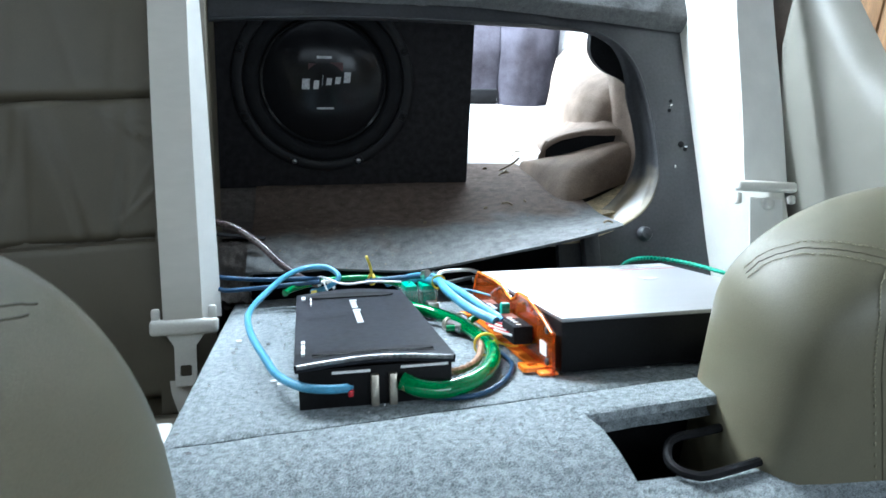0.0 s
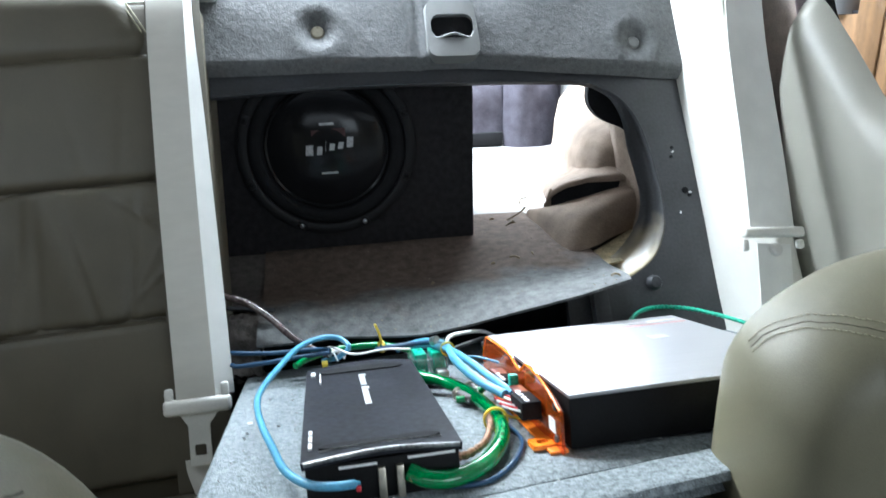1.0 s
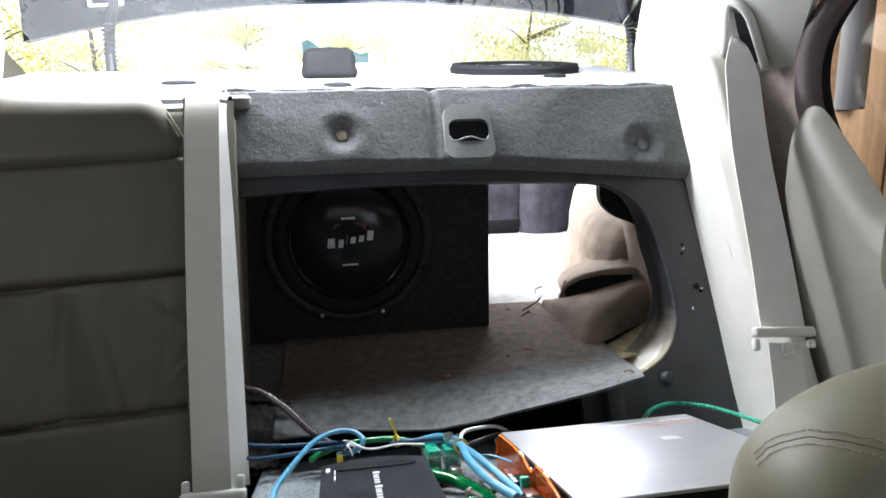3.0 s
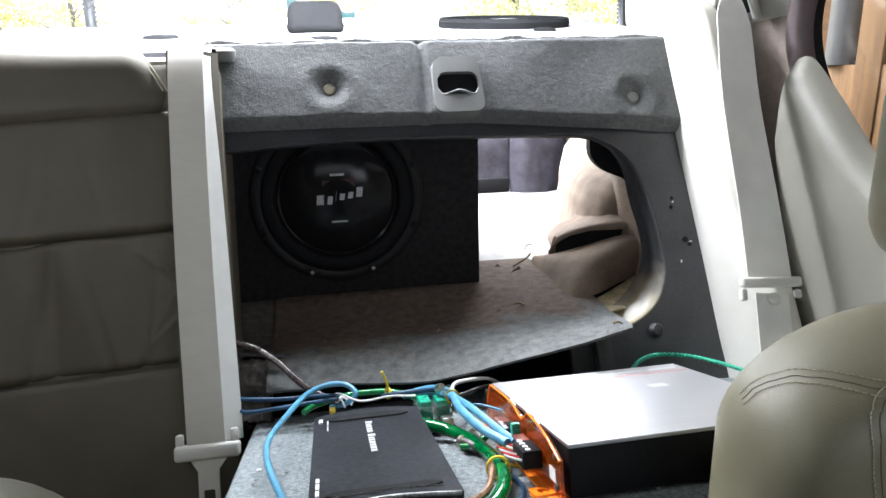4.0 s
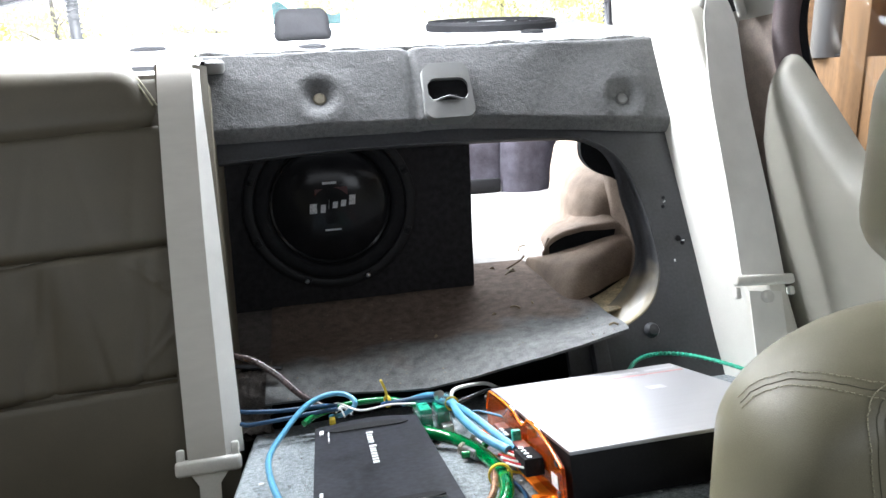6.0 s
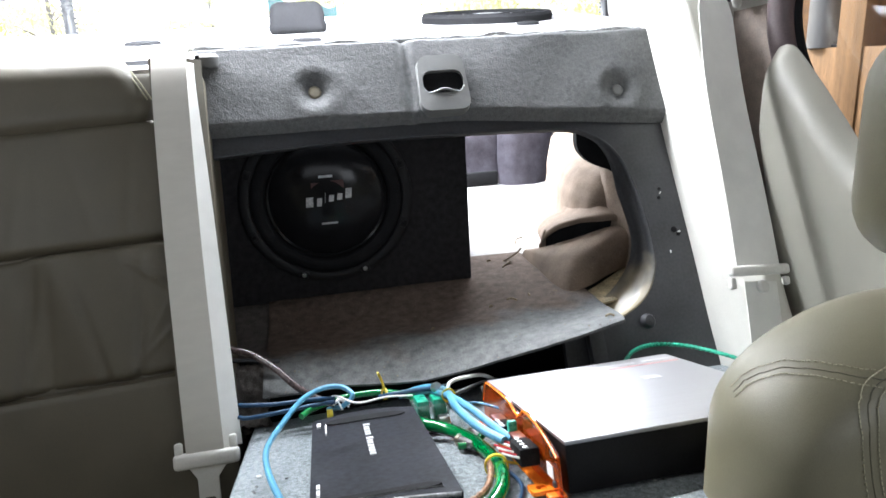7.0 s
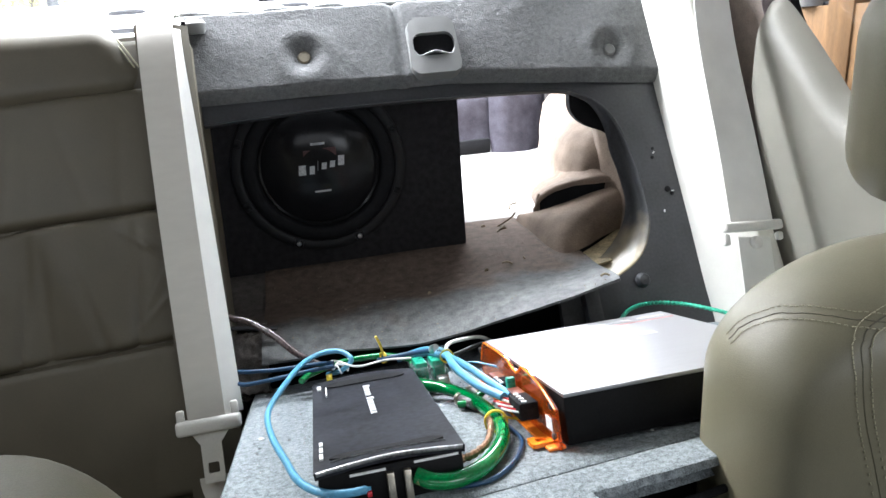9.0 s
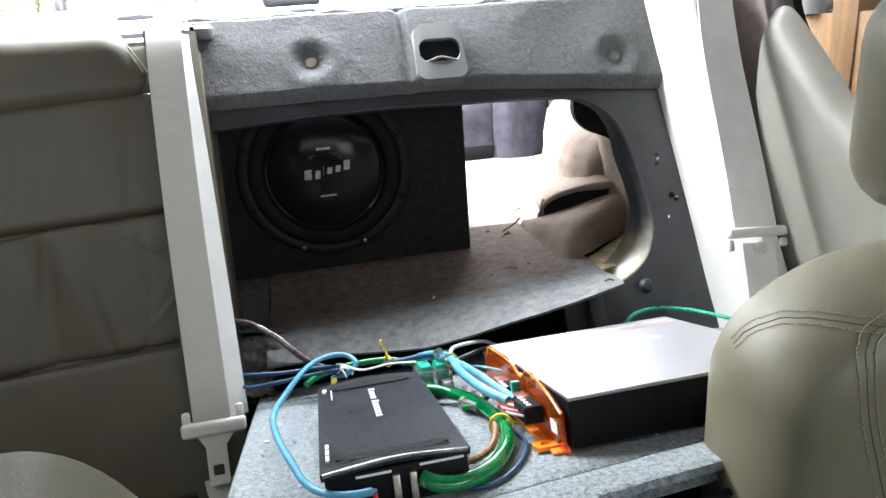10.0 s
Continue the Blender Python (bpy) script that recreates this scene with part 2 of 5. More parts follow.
def leafy(name, color):
    """Thin leaves that let light through."""
    m = bpy.data.materials.new(name)
    m.use_nodes = True
    nt = m.node_tree
    out = nt.nodes["Material Output"]
    nt.nodes.remove(nt.nodes["Principled BSDF"])
    tc = nt.nodes.new("ShaderNodeTexCoord")
    nz_ = nt.nodes.new("ShaderNodeTexNoise")
    nz_.inputs["Scale"].default_value = 1.3
    rp = nt.nodes.new("ShaderNodeValToRGB")
    rp.color_ramp.elements[0].color = (*(c * 0.75 for c in color), 1)
    rp.color_ramp.elements[1].color = (*(min(0.9, c * 1.25) for c in color), 1)
    nt.links.new(tc.outputs["Object"], nz_.inputs["Vector"])
    nt.links.new(nz_.outputs["Fac"], rp.inputs[0])
    df, tl, ad = nt.nodes.new("ShaderNodeBsdfDiffuse"), nt.nodes.new("ShaderNodeBsdfTranslucent"), nt.nodes.new("ShaderNodeMixShader")
    ad.inputs[0].default_value = 0.5
    for sh, k in ((df, 1), (tl, 2)):
        nt.links.new(rp.outputs[0], sh.inputs["Color"])
        nt.links.new(sh.outputs[0], ad.inputs[k])
    nt.links.new(ad.outputs[0], out.inputs["Surface"])
    return m


M["leaf"] = leafy("yellow_green_leaf", (0.72, 0.68, 0.26))


def clear(name, color, rough=0.03, alpha_trans=1.0):
    m = bpy.data.materials.new(name)
    m.use_nodes = True
    b = m.node_tree.nodes["Principled BSDF"]
    b.inputs["Base Color"].default_value = (*color, 1)
    b.inputs["Roughness"].default_value = rough
    b.inputs["Transmission Weight"].default_value = alpha_trans
    b.inputs["IOR"].default_value = 1.45
    return m


M["glass"] = clear("window_glass", (0.97, 0.98, 0.98), 0.0)
M["orange"] = clear("orange_acrylic", (1.0, 0.24, 0.03), 0.04, 0.88)
M["clear_plastic"] = clear("smoky_clear_plastic", (0.80, 0.95, 0.92), 0.08, 0.92)


# ---- building helpers ----
from mathutils.bvhtree import BVHTree

def finish(bm, sharp=38):
    bmesh.ops.recalc_face_normals(bm, faces=bm.faces)
    for f in bm.faces:
        f.smooth = True
    for e in bm.edges:
        if len(e.link_faces) == 2 and e.calc_face_angle(0) > radians(sharp):
            e.smooth = False


def part(name, bm, material, parent=None, label="", sharp=38):
    """Links a bmesh as one mesh object under a thing or a part."""
    finish(bm, sharp)
    me = bpy.data.meshes.new(name)
    bm.to_mesh(me)
    bm.free()
    me.materials.append(M[material] if isinstance(material, str) else material)
    ob = new(name, me)
    if parent is not None:
        ob.parent = parent
    if label:
        ob["label"] = label
    return ob


def thing(name, m, label, category, group="", kind=""):
    ob = new(name)
    ob.empty_display_size = 0.05
    ob.matrix_world = m
    return tagged(ob, label, category, group, kind)


def solo(name, bm, material, label, category, m=None, group="", kind="", sharp=38):
    ob = part(name, bm, material, None, "", sharp)
    if m is not None:
        ob.matrix_world = m
    return tagged(ob, label, category, group, kind)


def at(x, y, z):
    return Matrix.Translation((x, y, z))


def block(x0, x1, y0, y1, z0, z1, bevel=0.0, seg=2):
    bm = bmesh.new()
    m = Matrix.Translation(((x0 + x1) / 2, (y0 + y1) / 2, (z0 + z1) / 2)) @ Matrix.Diagonal((x1 - x0, y1 - y0, z1 - z0, 1))
    bmesh.ops.create_cube(bm, size=1, matrix=m)
    if bevel > 0:
        bmesh.ops.bevel(bm, geom=bm.edges[:], offset=bevel, segments=seg, profile=0.5, affect="EDGES", clamp_overlap=True)
    return bm


def join(a, b):
    """Adds the mesh of b to a."""
    me = bpy.data.meshes.new("tmp")
    b.to_mesh(me)
    b.free()
    a.from_mesh(me)
    bpy.data.meshes.remove(me)
    return a


def spline(pts, n=8):
    """A smooth line through the points."""
    p = [Vector(q) for q in pts]
    p = [2 * p[0] - p[1]] + p + [2 * p[-1] - p[-2]]
    out = []
    for i in range(1, len(p) - 2):
        for k in range(n):
            t = k / n
            a, b, c, d = p[i - 1], p[i], p[i + 1], p[i + 2]
            out.append(0.5 * (2 * b + (c - a) * t + (2 * a - 5 * b + 4 * c - d) * t * t + (3 * b - a - 3 * c + d) * t ** 3))
    return out + [p[-2]]


def tube(pts, r, n=8, sides=10, radius=None):
    """A round cable along a smooth line. radius(k) scales it along its length, k from 0 to 1."""
    line = spline(pts, n) if n else [Vector(q) for q in pts]
    bm = bmesh.new()
    rings = []
    side = None
    for i, p in enumerate(line):
        d = (line[min(i + 1, len(line) - 1)] - line[max(i - 1, 0)]).normalized()
        if side is None:
            side = d.orthogonal().normalized()
        side = (side - d * side.dot(d)).normalized()
        up = d.cross(side)
        k = r * (radius(i / (len(line) - 1)) if radius else 1)
        rings.append([bm.verts.new(p + k * (math.cos(a) * side + math.sin(a) * up)) for a in (2 * math.pi * j / sides for j in range(sides))])
    for a, b in zip(rings, rings[1:]):
        for j in range(sides):
            bm.faces.new((a[j], a[(j + 1) % sides], b[(j + 1) % sides], b[j]))
    bm.faces.new(rings[0][::-1])
    bm.faces.new(rings[-1])
    return bm


def sheet(nu, nv, f, thick=0.0):
    """A grid of f(u, v), u and v from 0 to 1, with thickness along its normals."""
    P = [[Vector(f(i / nu, j / nv)) for j in range(nv + 1)] for i in range(nu + 1)]
    bm = bmesh.new()

    def layer(off):
        V = []
        for i in range(nu + 1):
            row = []
            for j in range(nv + 1):
                p = P[i][j]
                if off:
                    a = P[min(i + 1, nu)][j] - P[max(i - 1, 0)][j]
                    b = P[i][min(j + 1, nv)] - P[i][max(j - 1, 0)]
                    p = p - off * a.cross(b).normalized()
                row.append(bm.verts.new(p))
            V.append(row)
        return V

    A = layer(0)
    for i in range(nu):
        for j in range(nv):
            bm.faces.new((A[i][j], A[i + 1][j], A[i + 1][j + 1], A[i][j + 1]))
    if thick:
        B = layer(thick)
        for i in range(nu):
            for j in range(nv):
                bm.faces.new((B[i][j], B[i][j + 1], B[i + 1][j + 1], B[i + 1][j]))
        for i in range(nu):
            bm.faces.new((A[i][0], B[i][0], B[i + 1][0], A[i + 1][0]))
            bm.faces.new((A[i][nv], A[i + 1][nv], B[i + 1][nv], B[i][nv]))
        for j in range(nv):
            bm.faces.new((A[0][j], A[0][j + 1], B[0][j + 1], B[0][j]))
            bm.faces.new((A[nu][j], B[nu][j], B[nu][j + 1], A[nu][j + 1]))
    return bm


def plate(outline, holes, thick, bevel=0.0):
    """A flat plate in the local xy plane, from z = 0 down to -thick, with holes that go through it."""
    bm = bmesh.new()
    edges = []
    for loop in [outline, *holes]:
        vs = [bm.verts.new((x, y, 0)) for x, y in loop]
        edges += [bm.edges.new((vs[i], vs[(i + 1) % len(vs)])) for i in range(len(vs))]
    bmesh.ops.triangle_fill(bm, use_beauty=True, use_dissolve=False, edges=edges)
    top = bm.faces[:]
    for f in top:
        f.normal_update()
        if f.normal.z < 0:
            f.normal_flip()
    r = bmesh.ops.extrude_face_region(bm, geom=top)
    vs = [v for v in r["geom"] if isinstance(v, bmesh.types.BMVert)]
    bmesh.ops.translate(bm, verts=vs, vec=(0, 0, -thick))
    return bm


def arc(cx, cy, rx, ry, a0, a1, n=10):
    return [(cx + rx * math.cos(radians(a0 + (a1 - a0) * i / n)), cy + ry * math.sin(radians(a0 + (a1 - a0) * i / n))) for i in range(n + 1)]


def rrect(x0, x1, y0, y1, r, n=5):
    return (arc(x1 - r, y0 + r, r, r, -90, 0, n) + arc(x1 - r, y1 - r, r, r, 0, 90, n)
            + arc(x0 + r, y1 - r, r, r, 90, 180, n) + arc(x0 + r, y0 + r, r, r, 180, 270, n))


def disc(r, h, n=32, bevel=0.0):
    """A cylinder that stands on the local xy plane."""
    bm = bmesh.new()
    bmesh.ops.create_cone(bm, cap_ends=True, segments=n, radius1=r, radius2=r, depth=h, matrix=Matrix.Translation((0, 0, h / 2)))
    if bevel:
        bmesh.ops.bevel(bm, geom=[e for e in bm.edges if abs(e.verts[0].co.z - e.verts[1].co.z) < 1e-6], offset=bevel, segments=2, affect="EDGES")
    return bm


def lathe(profile, n=48):
    """Turns a profile of (radius, z) about the local z axis."""
    bm = bmesh.new()
    rings = []
    for r, z in profile:
        rings.append([bm.verts.new((r * math.cos(2 * math.pi * j / n), r * math.sin(2 * math.pi * j / n), z)) for j in range(n)])
    for a, b in zip(rings, rings[1:]):
        for j in range(n):
            bm.faces.new((a[j], a[(j + 1) % n], b[(j + 1) % n], b[j]))
    return bm


def moved(bm, m):
    bm.transform(m)
    return bm


def frame_of(o, xa, ya, za):
    m = Matrix((xa, ya, za)).transposed().to_4x4()
    m.translation = o
    return m


def nz(p, s, seed=0.0):
    return noise.noise(Vector((p[0] * s + seed, p[1] * s, p[2] * s)))


# ---- frames of reference ----
# DK: on the folded seat back. x across, y towards the trunk, z out of the carpet.
DK = frame_of((0, 0.5, 0.733), (1, 0, 0), (0, 0.9654, -0.2607), (0, 0.2607, 0.9654))
# BK: on the bulkhead behind the rear seat. x across, y up its slope, z towards the cabin.
BK = frame_of((0, 0.864, 0.72), (1, 0, 0), (0, 0.4921, 0.8706), (0, -0.8706, 0.4921))
# LS: on the front face of the upright seat back. x across, y up, z towards the cabin.
LS = frame_of((0, 0.784, 0.56), (1, 0, 0), (0, 0.3806, 0.9247), (0, -0.9247, 0.3806))


# ---- the car's shell ----
solo("floor", block(-0.66, 0.86, -1.6, 0.95, 0.28, 0.33), "floor_carpet", "dark carpeted floor pan of the car", "floor", kind="structure")
solo("ceiling", sheet(12, 12, lambda u, v: (-0.62 + 1.44 * u, -0.62 + 1.67 * v, 1.50 + 0.05 * math.sin(math.pi * u) * math.sin(math.pi * (0.15 + 0.7 * v))), 0.02),
     "headliner", "grey fabric headliner under the roof", "ceiling", kind="structure")
solo("wall_front", block(-0.62, 0.82, -1.35, -1.20, 0.30, 0.98, 0.03), "black", "dark dashboard and bulkhead at the front", "wall", kind="structure")
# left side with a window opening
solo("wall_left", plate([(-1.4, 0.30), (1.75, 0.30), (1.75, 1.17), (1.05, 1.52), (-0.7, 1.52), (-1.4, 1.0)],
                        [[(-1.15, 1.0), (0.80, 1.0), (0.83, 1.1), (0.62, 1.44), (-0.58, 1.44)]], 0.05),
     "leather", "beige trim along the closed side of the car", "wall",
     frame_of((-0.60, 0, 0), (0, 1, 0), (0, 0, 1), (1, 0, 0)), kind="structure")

# right side: door trim with a curved top, then the window above it
SEAL = [(0.30, 0.930), (0.60, 0.930), (0.70, 0.938), (0.765, 0.956), (0.797, 0.980), (0.848, 1.028), (0.893, 1.084), (0.915, 1.138), (0.917, 1.186), (0.904, 1.224), (0.876, 1.258), (0.844, 1.290), (0.78, 1.36), (0.70, 1.44)]
DOOR_TOP = [(0.897, 1.00), (0.897, 1.045), (0.893, 1.082), (0.886, 1.098), (0.874, 1.094), (0.826, 1.050), (0.787, 1.012), (0.745, 0.975), (0.69, 0.945), (0.62, 0.928), (0.30, 0.920)]
RIGHT = frame_of((0.752, 0, 0), (0, 1, 0), (0, 0, 1), (1, 0, 0))
door = thing("wall_right", RIGHT, "beige door trim below the rear side window", "wall", kind="structure")


def door_face(u, v):
    top = [(p.x, p.y) for p in spline([(y, z, 0) for y, z in DOOR_TOP], 4)]
    k = u * (len(top) - 1)
    i = min(int(k), len(top) - 2)
    t = k - i
    ty = top[i][0] + (top[i + 1][0] - top[i][0]) * t
    tz = top[i][1] + (top[i + 1][1] - top[i][1]) * t
    by = 0.700 - 0.45 * u
    e = (1 - v)
    y = by + (ty - by) * v
    z = 0.40 + (tz - 0.40) * v
    edge = min(1.0, e * (tz - 0.4) / 0.045)
    back = min(1.0, max(0.0, 0.62 * u + 0.002) / 0.050)
    return y, z, 0.020 - 0.020 * math.sqrt(max(0, 1 - (1 - edge) ** 2)) + 0.014 * (1 - math.sqrt(max(0, 1 - (1 - back) ** 2)))


part("trim", sheet(40, 40, door_face, -0.02), "door", door)
part("front_trim", block(-1.4, 0.26, 0.30, 0.93, 0.0, 0.03), "leather", door)
part("header", block(-0.7, 0.75, 1.44, 1.52, -0.04, 0.03, 0.01), "plastic", door)
solo("lower_pillar_trim", sheet(6, 20, lambda u, v: (0.800 - 0.02 * u, (0.80 + 0.135 * min(1, max(0, (v - 0.45) / 0.4))) * (1 - u) + 1.04 * u, 0.45 + 0.80 * v), -0.01), "recess", "brown fabric trim in the recess behind the door", "trim", kind="structure")
solo("window_seal", tube([(0.774, y, z) for y, z in SEAL], 0.019, 6, 12), "seal_brown", "dark mauve rubber seal round the rear side window", "seal", kind="structure")
solo("outer_seal", tube([(0.792, y - 0.006, z + 0.004) for y, z in SEAL], 0.011, 6, 8), "black", "black outer lip of the window seal", "seal", kind="structure")
g = solo("window_pane", block(0.800, 0.804, -1.15, 0.93, 0.90, 1.47), "glass", "clear glass of the rear door window", "window", kind="structure")
g.visible_shadow = False


# right rear pillar trim: from the seal to the edge of the rear screen
def pillar(u, v):
    z = 0.45 + 1.07 * v
    w = max(0.0, (z - 1.02) / 0.50)
    low = 1 / (1 + math.exp((z - 1.165) / 0.025))
    ya = 0.920 - 1.05 * max(0, z - 1.205) ** 1.06 + 0.12 * low
    yb = 1.68 - 0.62 * w
    y = ya + (yb - ya) * u
    x = 0.785 - 0.02 * u - 0.20 * max(0, w - 0.15) ** 1.25 - 0.03 * math.sin(math.pi * min(1, u * 1.6)) + 0.075 * low
    return x, y, z


solo("pillar_trim", sheet(30, 30, pillar, -0.02), "plastic", "pale moulded trim on the rear roof pillar", "trim", kind="structure")
solo("pillar_trim_left", moved(sheet(14, 12, lambda u, v: (2 * CX - pillar(u, v)[0], pillar(u, v)[1], pillar(u, v)[2]), 0.02), at(0, 0, 0)),
     "plastic", "pale moulded trim on the far roof pillar", "trim", kind="structure")

# rear screen
g = solo("rear_screen", sheet(10, 8, lambda u, v: (CX - 0.64 + 1.28 * u, 1.74 - 0.66 * v - 0.05 * (2 * u - 1) ** 2, 1.215 + 0.30 * v), 0.004),
         "glass", "sloping glass of the rear screen", "window", kind="structure")
g.visible_shadow = False

# rear shelf, rising gently towards the screen
def shelf_z(y):
    return 1.141 + 0.125 * (y - 1.098)


solo("rear_shelf", sheet(30, 20, lambda u, v: (-0.60 + 1.38 * u, 1.085 + 0.66 * v, shelf_z(1.085 + 0.66 * v) + 0.002 * nz((u * 9, v * 6, 0), 1) - 0.010 * (1 - min(1, v * 25)) ** 2), 0.02),
     "shelf", "pale fabric-covered rear shelf below the screen", "shelf", kind="structure")

# bulkhead with the opening to the trunk
RIM = [(0.405, -0.014), (0.44, -0.012), (0.504, 0.007), (0.548, 0.032), (0.573, 0.068), (0.582, 0.110), (0.579, 0.184), (0.566, 0.250), (0.545, 0.288), (0.513, 0.312), (0.466, 0.324),
       (0.30, 0.330), (0.10, 0.331), (-0.08, 0.322), (-0.22, 0.314)]
bulk = thing("bulkhead", BK, "dark painted metal bulkhead with an opening into the trunk", "bulkhead", kind="structure")
part("panel", plate([(0.42, -0.24), (0.80, -0.24), (0.80, 0.485), (-0.62, 0.485), (-0.62, 0.32)] + RIM[::-1] + [(0.40, -0.13)], [], 0.012), "metal_dark", bulk)


def ring_wall(loop, z0, z1, grow, n=4):
    """A rolled flange that runs back from the rim of the opening."""
    bm = bmesh.new()
    c = Vector((0.18, 0.33))
    rows = []
    for k in range(n + 1):
        t = k / n
        rows.append([bm.verts.new(((p[0] - c.x) * (1 + (1 + max(0, 0.12 - p[1]) * 16) * grow * (1 - math.cos(t * 1.57))) + c.x, (p[1] - c.y) * (1 + (1 + max(0, 0.12 - p[1]) * 16) * grow * (1 - math.cos(t * 1.57))) + c.y, z0 + (z1 - z0) * math.sin(t * 1.57) * (1.0 + max(0, 0.14 - p[1]) * 4 - 0.28 * max(0, min(1, (p[1] - 0.04) / 0.06)) if p[1] < 0.22 else max(0.16, 0.72 - 0.72 * (p[1] - 0.22) / 0.10)))) for p in loop])
    for a, b in zip(rows, rows[1:]):
        for j in range(len(loop) - 1):
            bm.faces.new((a[j], a[j + 1], b[j + 1], b[j]))
    return bm


dense = [(p.x, p.y) for p in spline([(x, y, 0) for x, y in RIM], 5)]
fl = part("rim", ring_wall(dense, 0.0, -0.066, -0.028), "rim", bulk, "dark rolled metal rim, strong light painted pale in its lower corner")
md = fl.modifiers.new("thick", "SOLIDIFY")
md.thickness = 0.003


# felt lining above the opening, with two dimples
def felt(u, v):
    x = -0.115 + 0.775 * u
    lo = 0.348 - 0.045 * max(0, (x - 0.30)) * 2
    s = lo + (0.492 - lo) * v
    e = min(1.0, v / 0.10, (1 - v) / 0.07)
    z = 0.004 + 0.018 * math.sin(e * math.pi / 2) + 0.0034 * nz((x, s, 0), 9) + 0.0005 * nz((x, s, 3), 45) + 0.0003 * nz((x, s, 8), 110)
    for cx, cs in ((0.081, 0.407), (0.571, 0.377)):
        d = math.hypot(x - cx, s - cs)
        z -= 0.011 * math.exp(-(d / 0.019) ** 2)
        z += 0.0015 * math.exp(-((d - 0.036) / 0.014) ** 2)
    z -= 0.010 * math.exp(-((x - 0.225) / 0.008) ** 2) * (0.4 + 0.6 * v)
    return x, s, z


part("felt_lining", sheet(220, 44, felt), "felt", bulk, "grey moulded felt lining with two dimples")
part("felt_edge", tube([(-0.10 + 0.76 * k / 60, 0.4925 + 0.004 * nz((k * 0.3, 0, 0), 1), 0.008 + 0.006 * nz((k * 0.25, 5, 0), 1)) for k in range(61)], 0.0048, 2, 7, lambda k: 1 + 0.7 * nz((k * 70, 2, 0), 1)), "felt_edge", bulk, "frayed edge of the felt, strong light put into its pale colour")
for cx, cs, pm in ((0.081, 0.407, "plug"), (0.571, 0.377, "latch")):
    part("push_plug", moved(lathe([(0.0001, 0.004), (0.008, 0.0035), (0.0105, 0.001), (0.0105, -0.004)], 20), at(cx, cs, 0.0135)), pm, bulk, "round plastic plug")
# small holes and torn scraps on the painted side strip
for x, s, r in ((0.621, 0.135, 0.0048), (0.608, 0.190, 0.0026), (0.612, 0.205, 0.0024), (0.627, 0.127, 0.003)):
    part("bolt_hole", moved(disc(r, 0.002, 14), at(x, s, -0.0005)), "black", bulk)
for i, (x, s) in enumerate(((0.629, 0.131), (0.612, 0.198), (0.607, 0.100))):
    part("foam_scrap", moved(block(-0.0022, 0.0022, -0.001, 0.001, 0, 0.002, 0.0005), at(x, s, 0) @ pose(0, 0, 0, 0, 0, 40 * i)), "white_print", bulk)
part("bolt_head", moved(lathe([(0.0001, 0.010), (0.008, 0.009), (0.011, 0.004), (0.012, 0)], 16), at(0.541, -0.004 + 0.0, 0.004)), "metal_dark", bulk)
# lower seat bracket in the dark gap
br = thing("seat_bracket", BK @ at(0.448, -0.022, 0.004), "dark painted steel bracket below the opening", "bracket")
part("upright", block(-0.012, 0.012, -0.055, 0.03, 0, 0.018, 0.003), "metal_dark", br)
part("foot", block(-0.016, 0.016, -0.065, -0.05, 0, 0.024, 0.003), "black", br)

# seat latch on the felt
la = thing("seat_latch", BK @ at(0.278, 0.400, 0.016), "pale grey plastic seat latch on the felt", "latch")
hous = plate(rrect(-0.042, 0.042, -0.048, 0.050, 0.018), [rrect(-0.034, 0.034, -0.018, 0.022, 0.014)], 0.026)
for v in hous.verts:
    if v.co.z > -0.01:
        k = 0.88 if v.co.y > 0.03 else 0.94
        v.co.x *= k
        v.co.y *= 0.95
        v.co.z += 0.006 * (1 - (v.co.x / 0.045) ** 2)
part("housing", moved(hous, at(0, 0, 0.014)), "latch", la)
part("lip", tube([(-0.033, -0.004, 0.014), (-0.024, -0.016, 0.017), (0, -0.011, 0.020), (0.024, -0.016, 0.017), (0.033, -0.004, 0.014)], 0.0016, 6, 8), "latch", la)
# black block stands in for the shade inside the latch's mouth
part("mouth", block(-0.033, 0.033, -0.018, 0.022, 0.002, 0.0105, 0.002), "black", la)

# ---- trunk ----
solo("trunk_pan", block(-0.62, 0.90, 0.99, 2.30, 0.20, 0.655), "black", "dark metal pan below the trunk floor", "floor", kind="structure")
solo("trunk_floor", block(-0.62, 0.90, 1.135, 2.35, 0.66, 0.712), "trunk_floor", "grey carpeted trunk floor", "floor", kind="structure")


def mat_sheet(u, v):
    x = -0.036 + 0.496 * u
    w = (x + 0.085) / 0.545
    yf = 0.852 - 0.074 * max(0, (w - 0.3) / 0.7) + 0.003 * nz((x, 0, 4), 22) + 0.0012 * nz((x, 0, 9), 160)
    y = yf + (1.27 + 0.02 * u - yf) * v ** 1.3
    drop = min(0.032, 0.056 * (1 - w) ** 0.8) - 0.045 * max(0, (w - 0.45) / 0.55) ** 1.2
    k = max(0.0, 1 - (y - yf) / 0.17)
    z = 0.7185 - drop * k ** 1.5 + 0.0025 * nz((x, y, 0), 9)
    # behind its crest the mat sags into the hollow before the box
    z -= mat_sag(y) * min(1.0, max(0.0, (0.36 - x) / 0.12))
    return x + (0.014 * v + 0.034 * math.sin(math.pi * v) * w ** 3) * w, y, z + 0.010 * math.sin(math.pi * v) * w ** 6


def mat_sag(y):
    """How far the mat sinks into the hollow before the box."""
    return 0.024 * max(0.0, math.sin(math.pi * min(1.0, max(0.0, (y - 0.925) / 0.215)))) ** 1.3


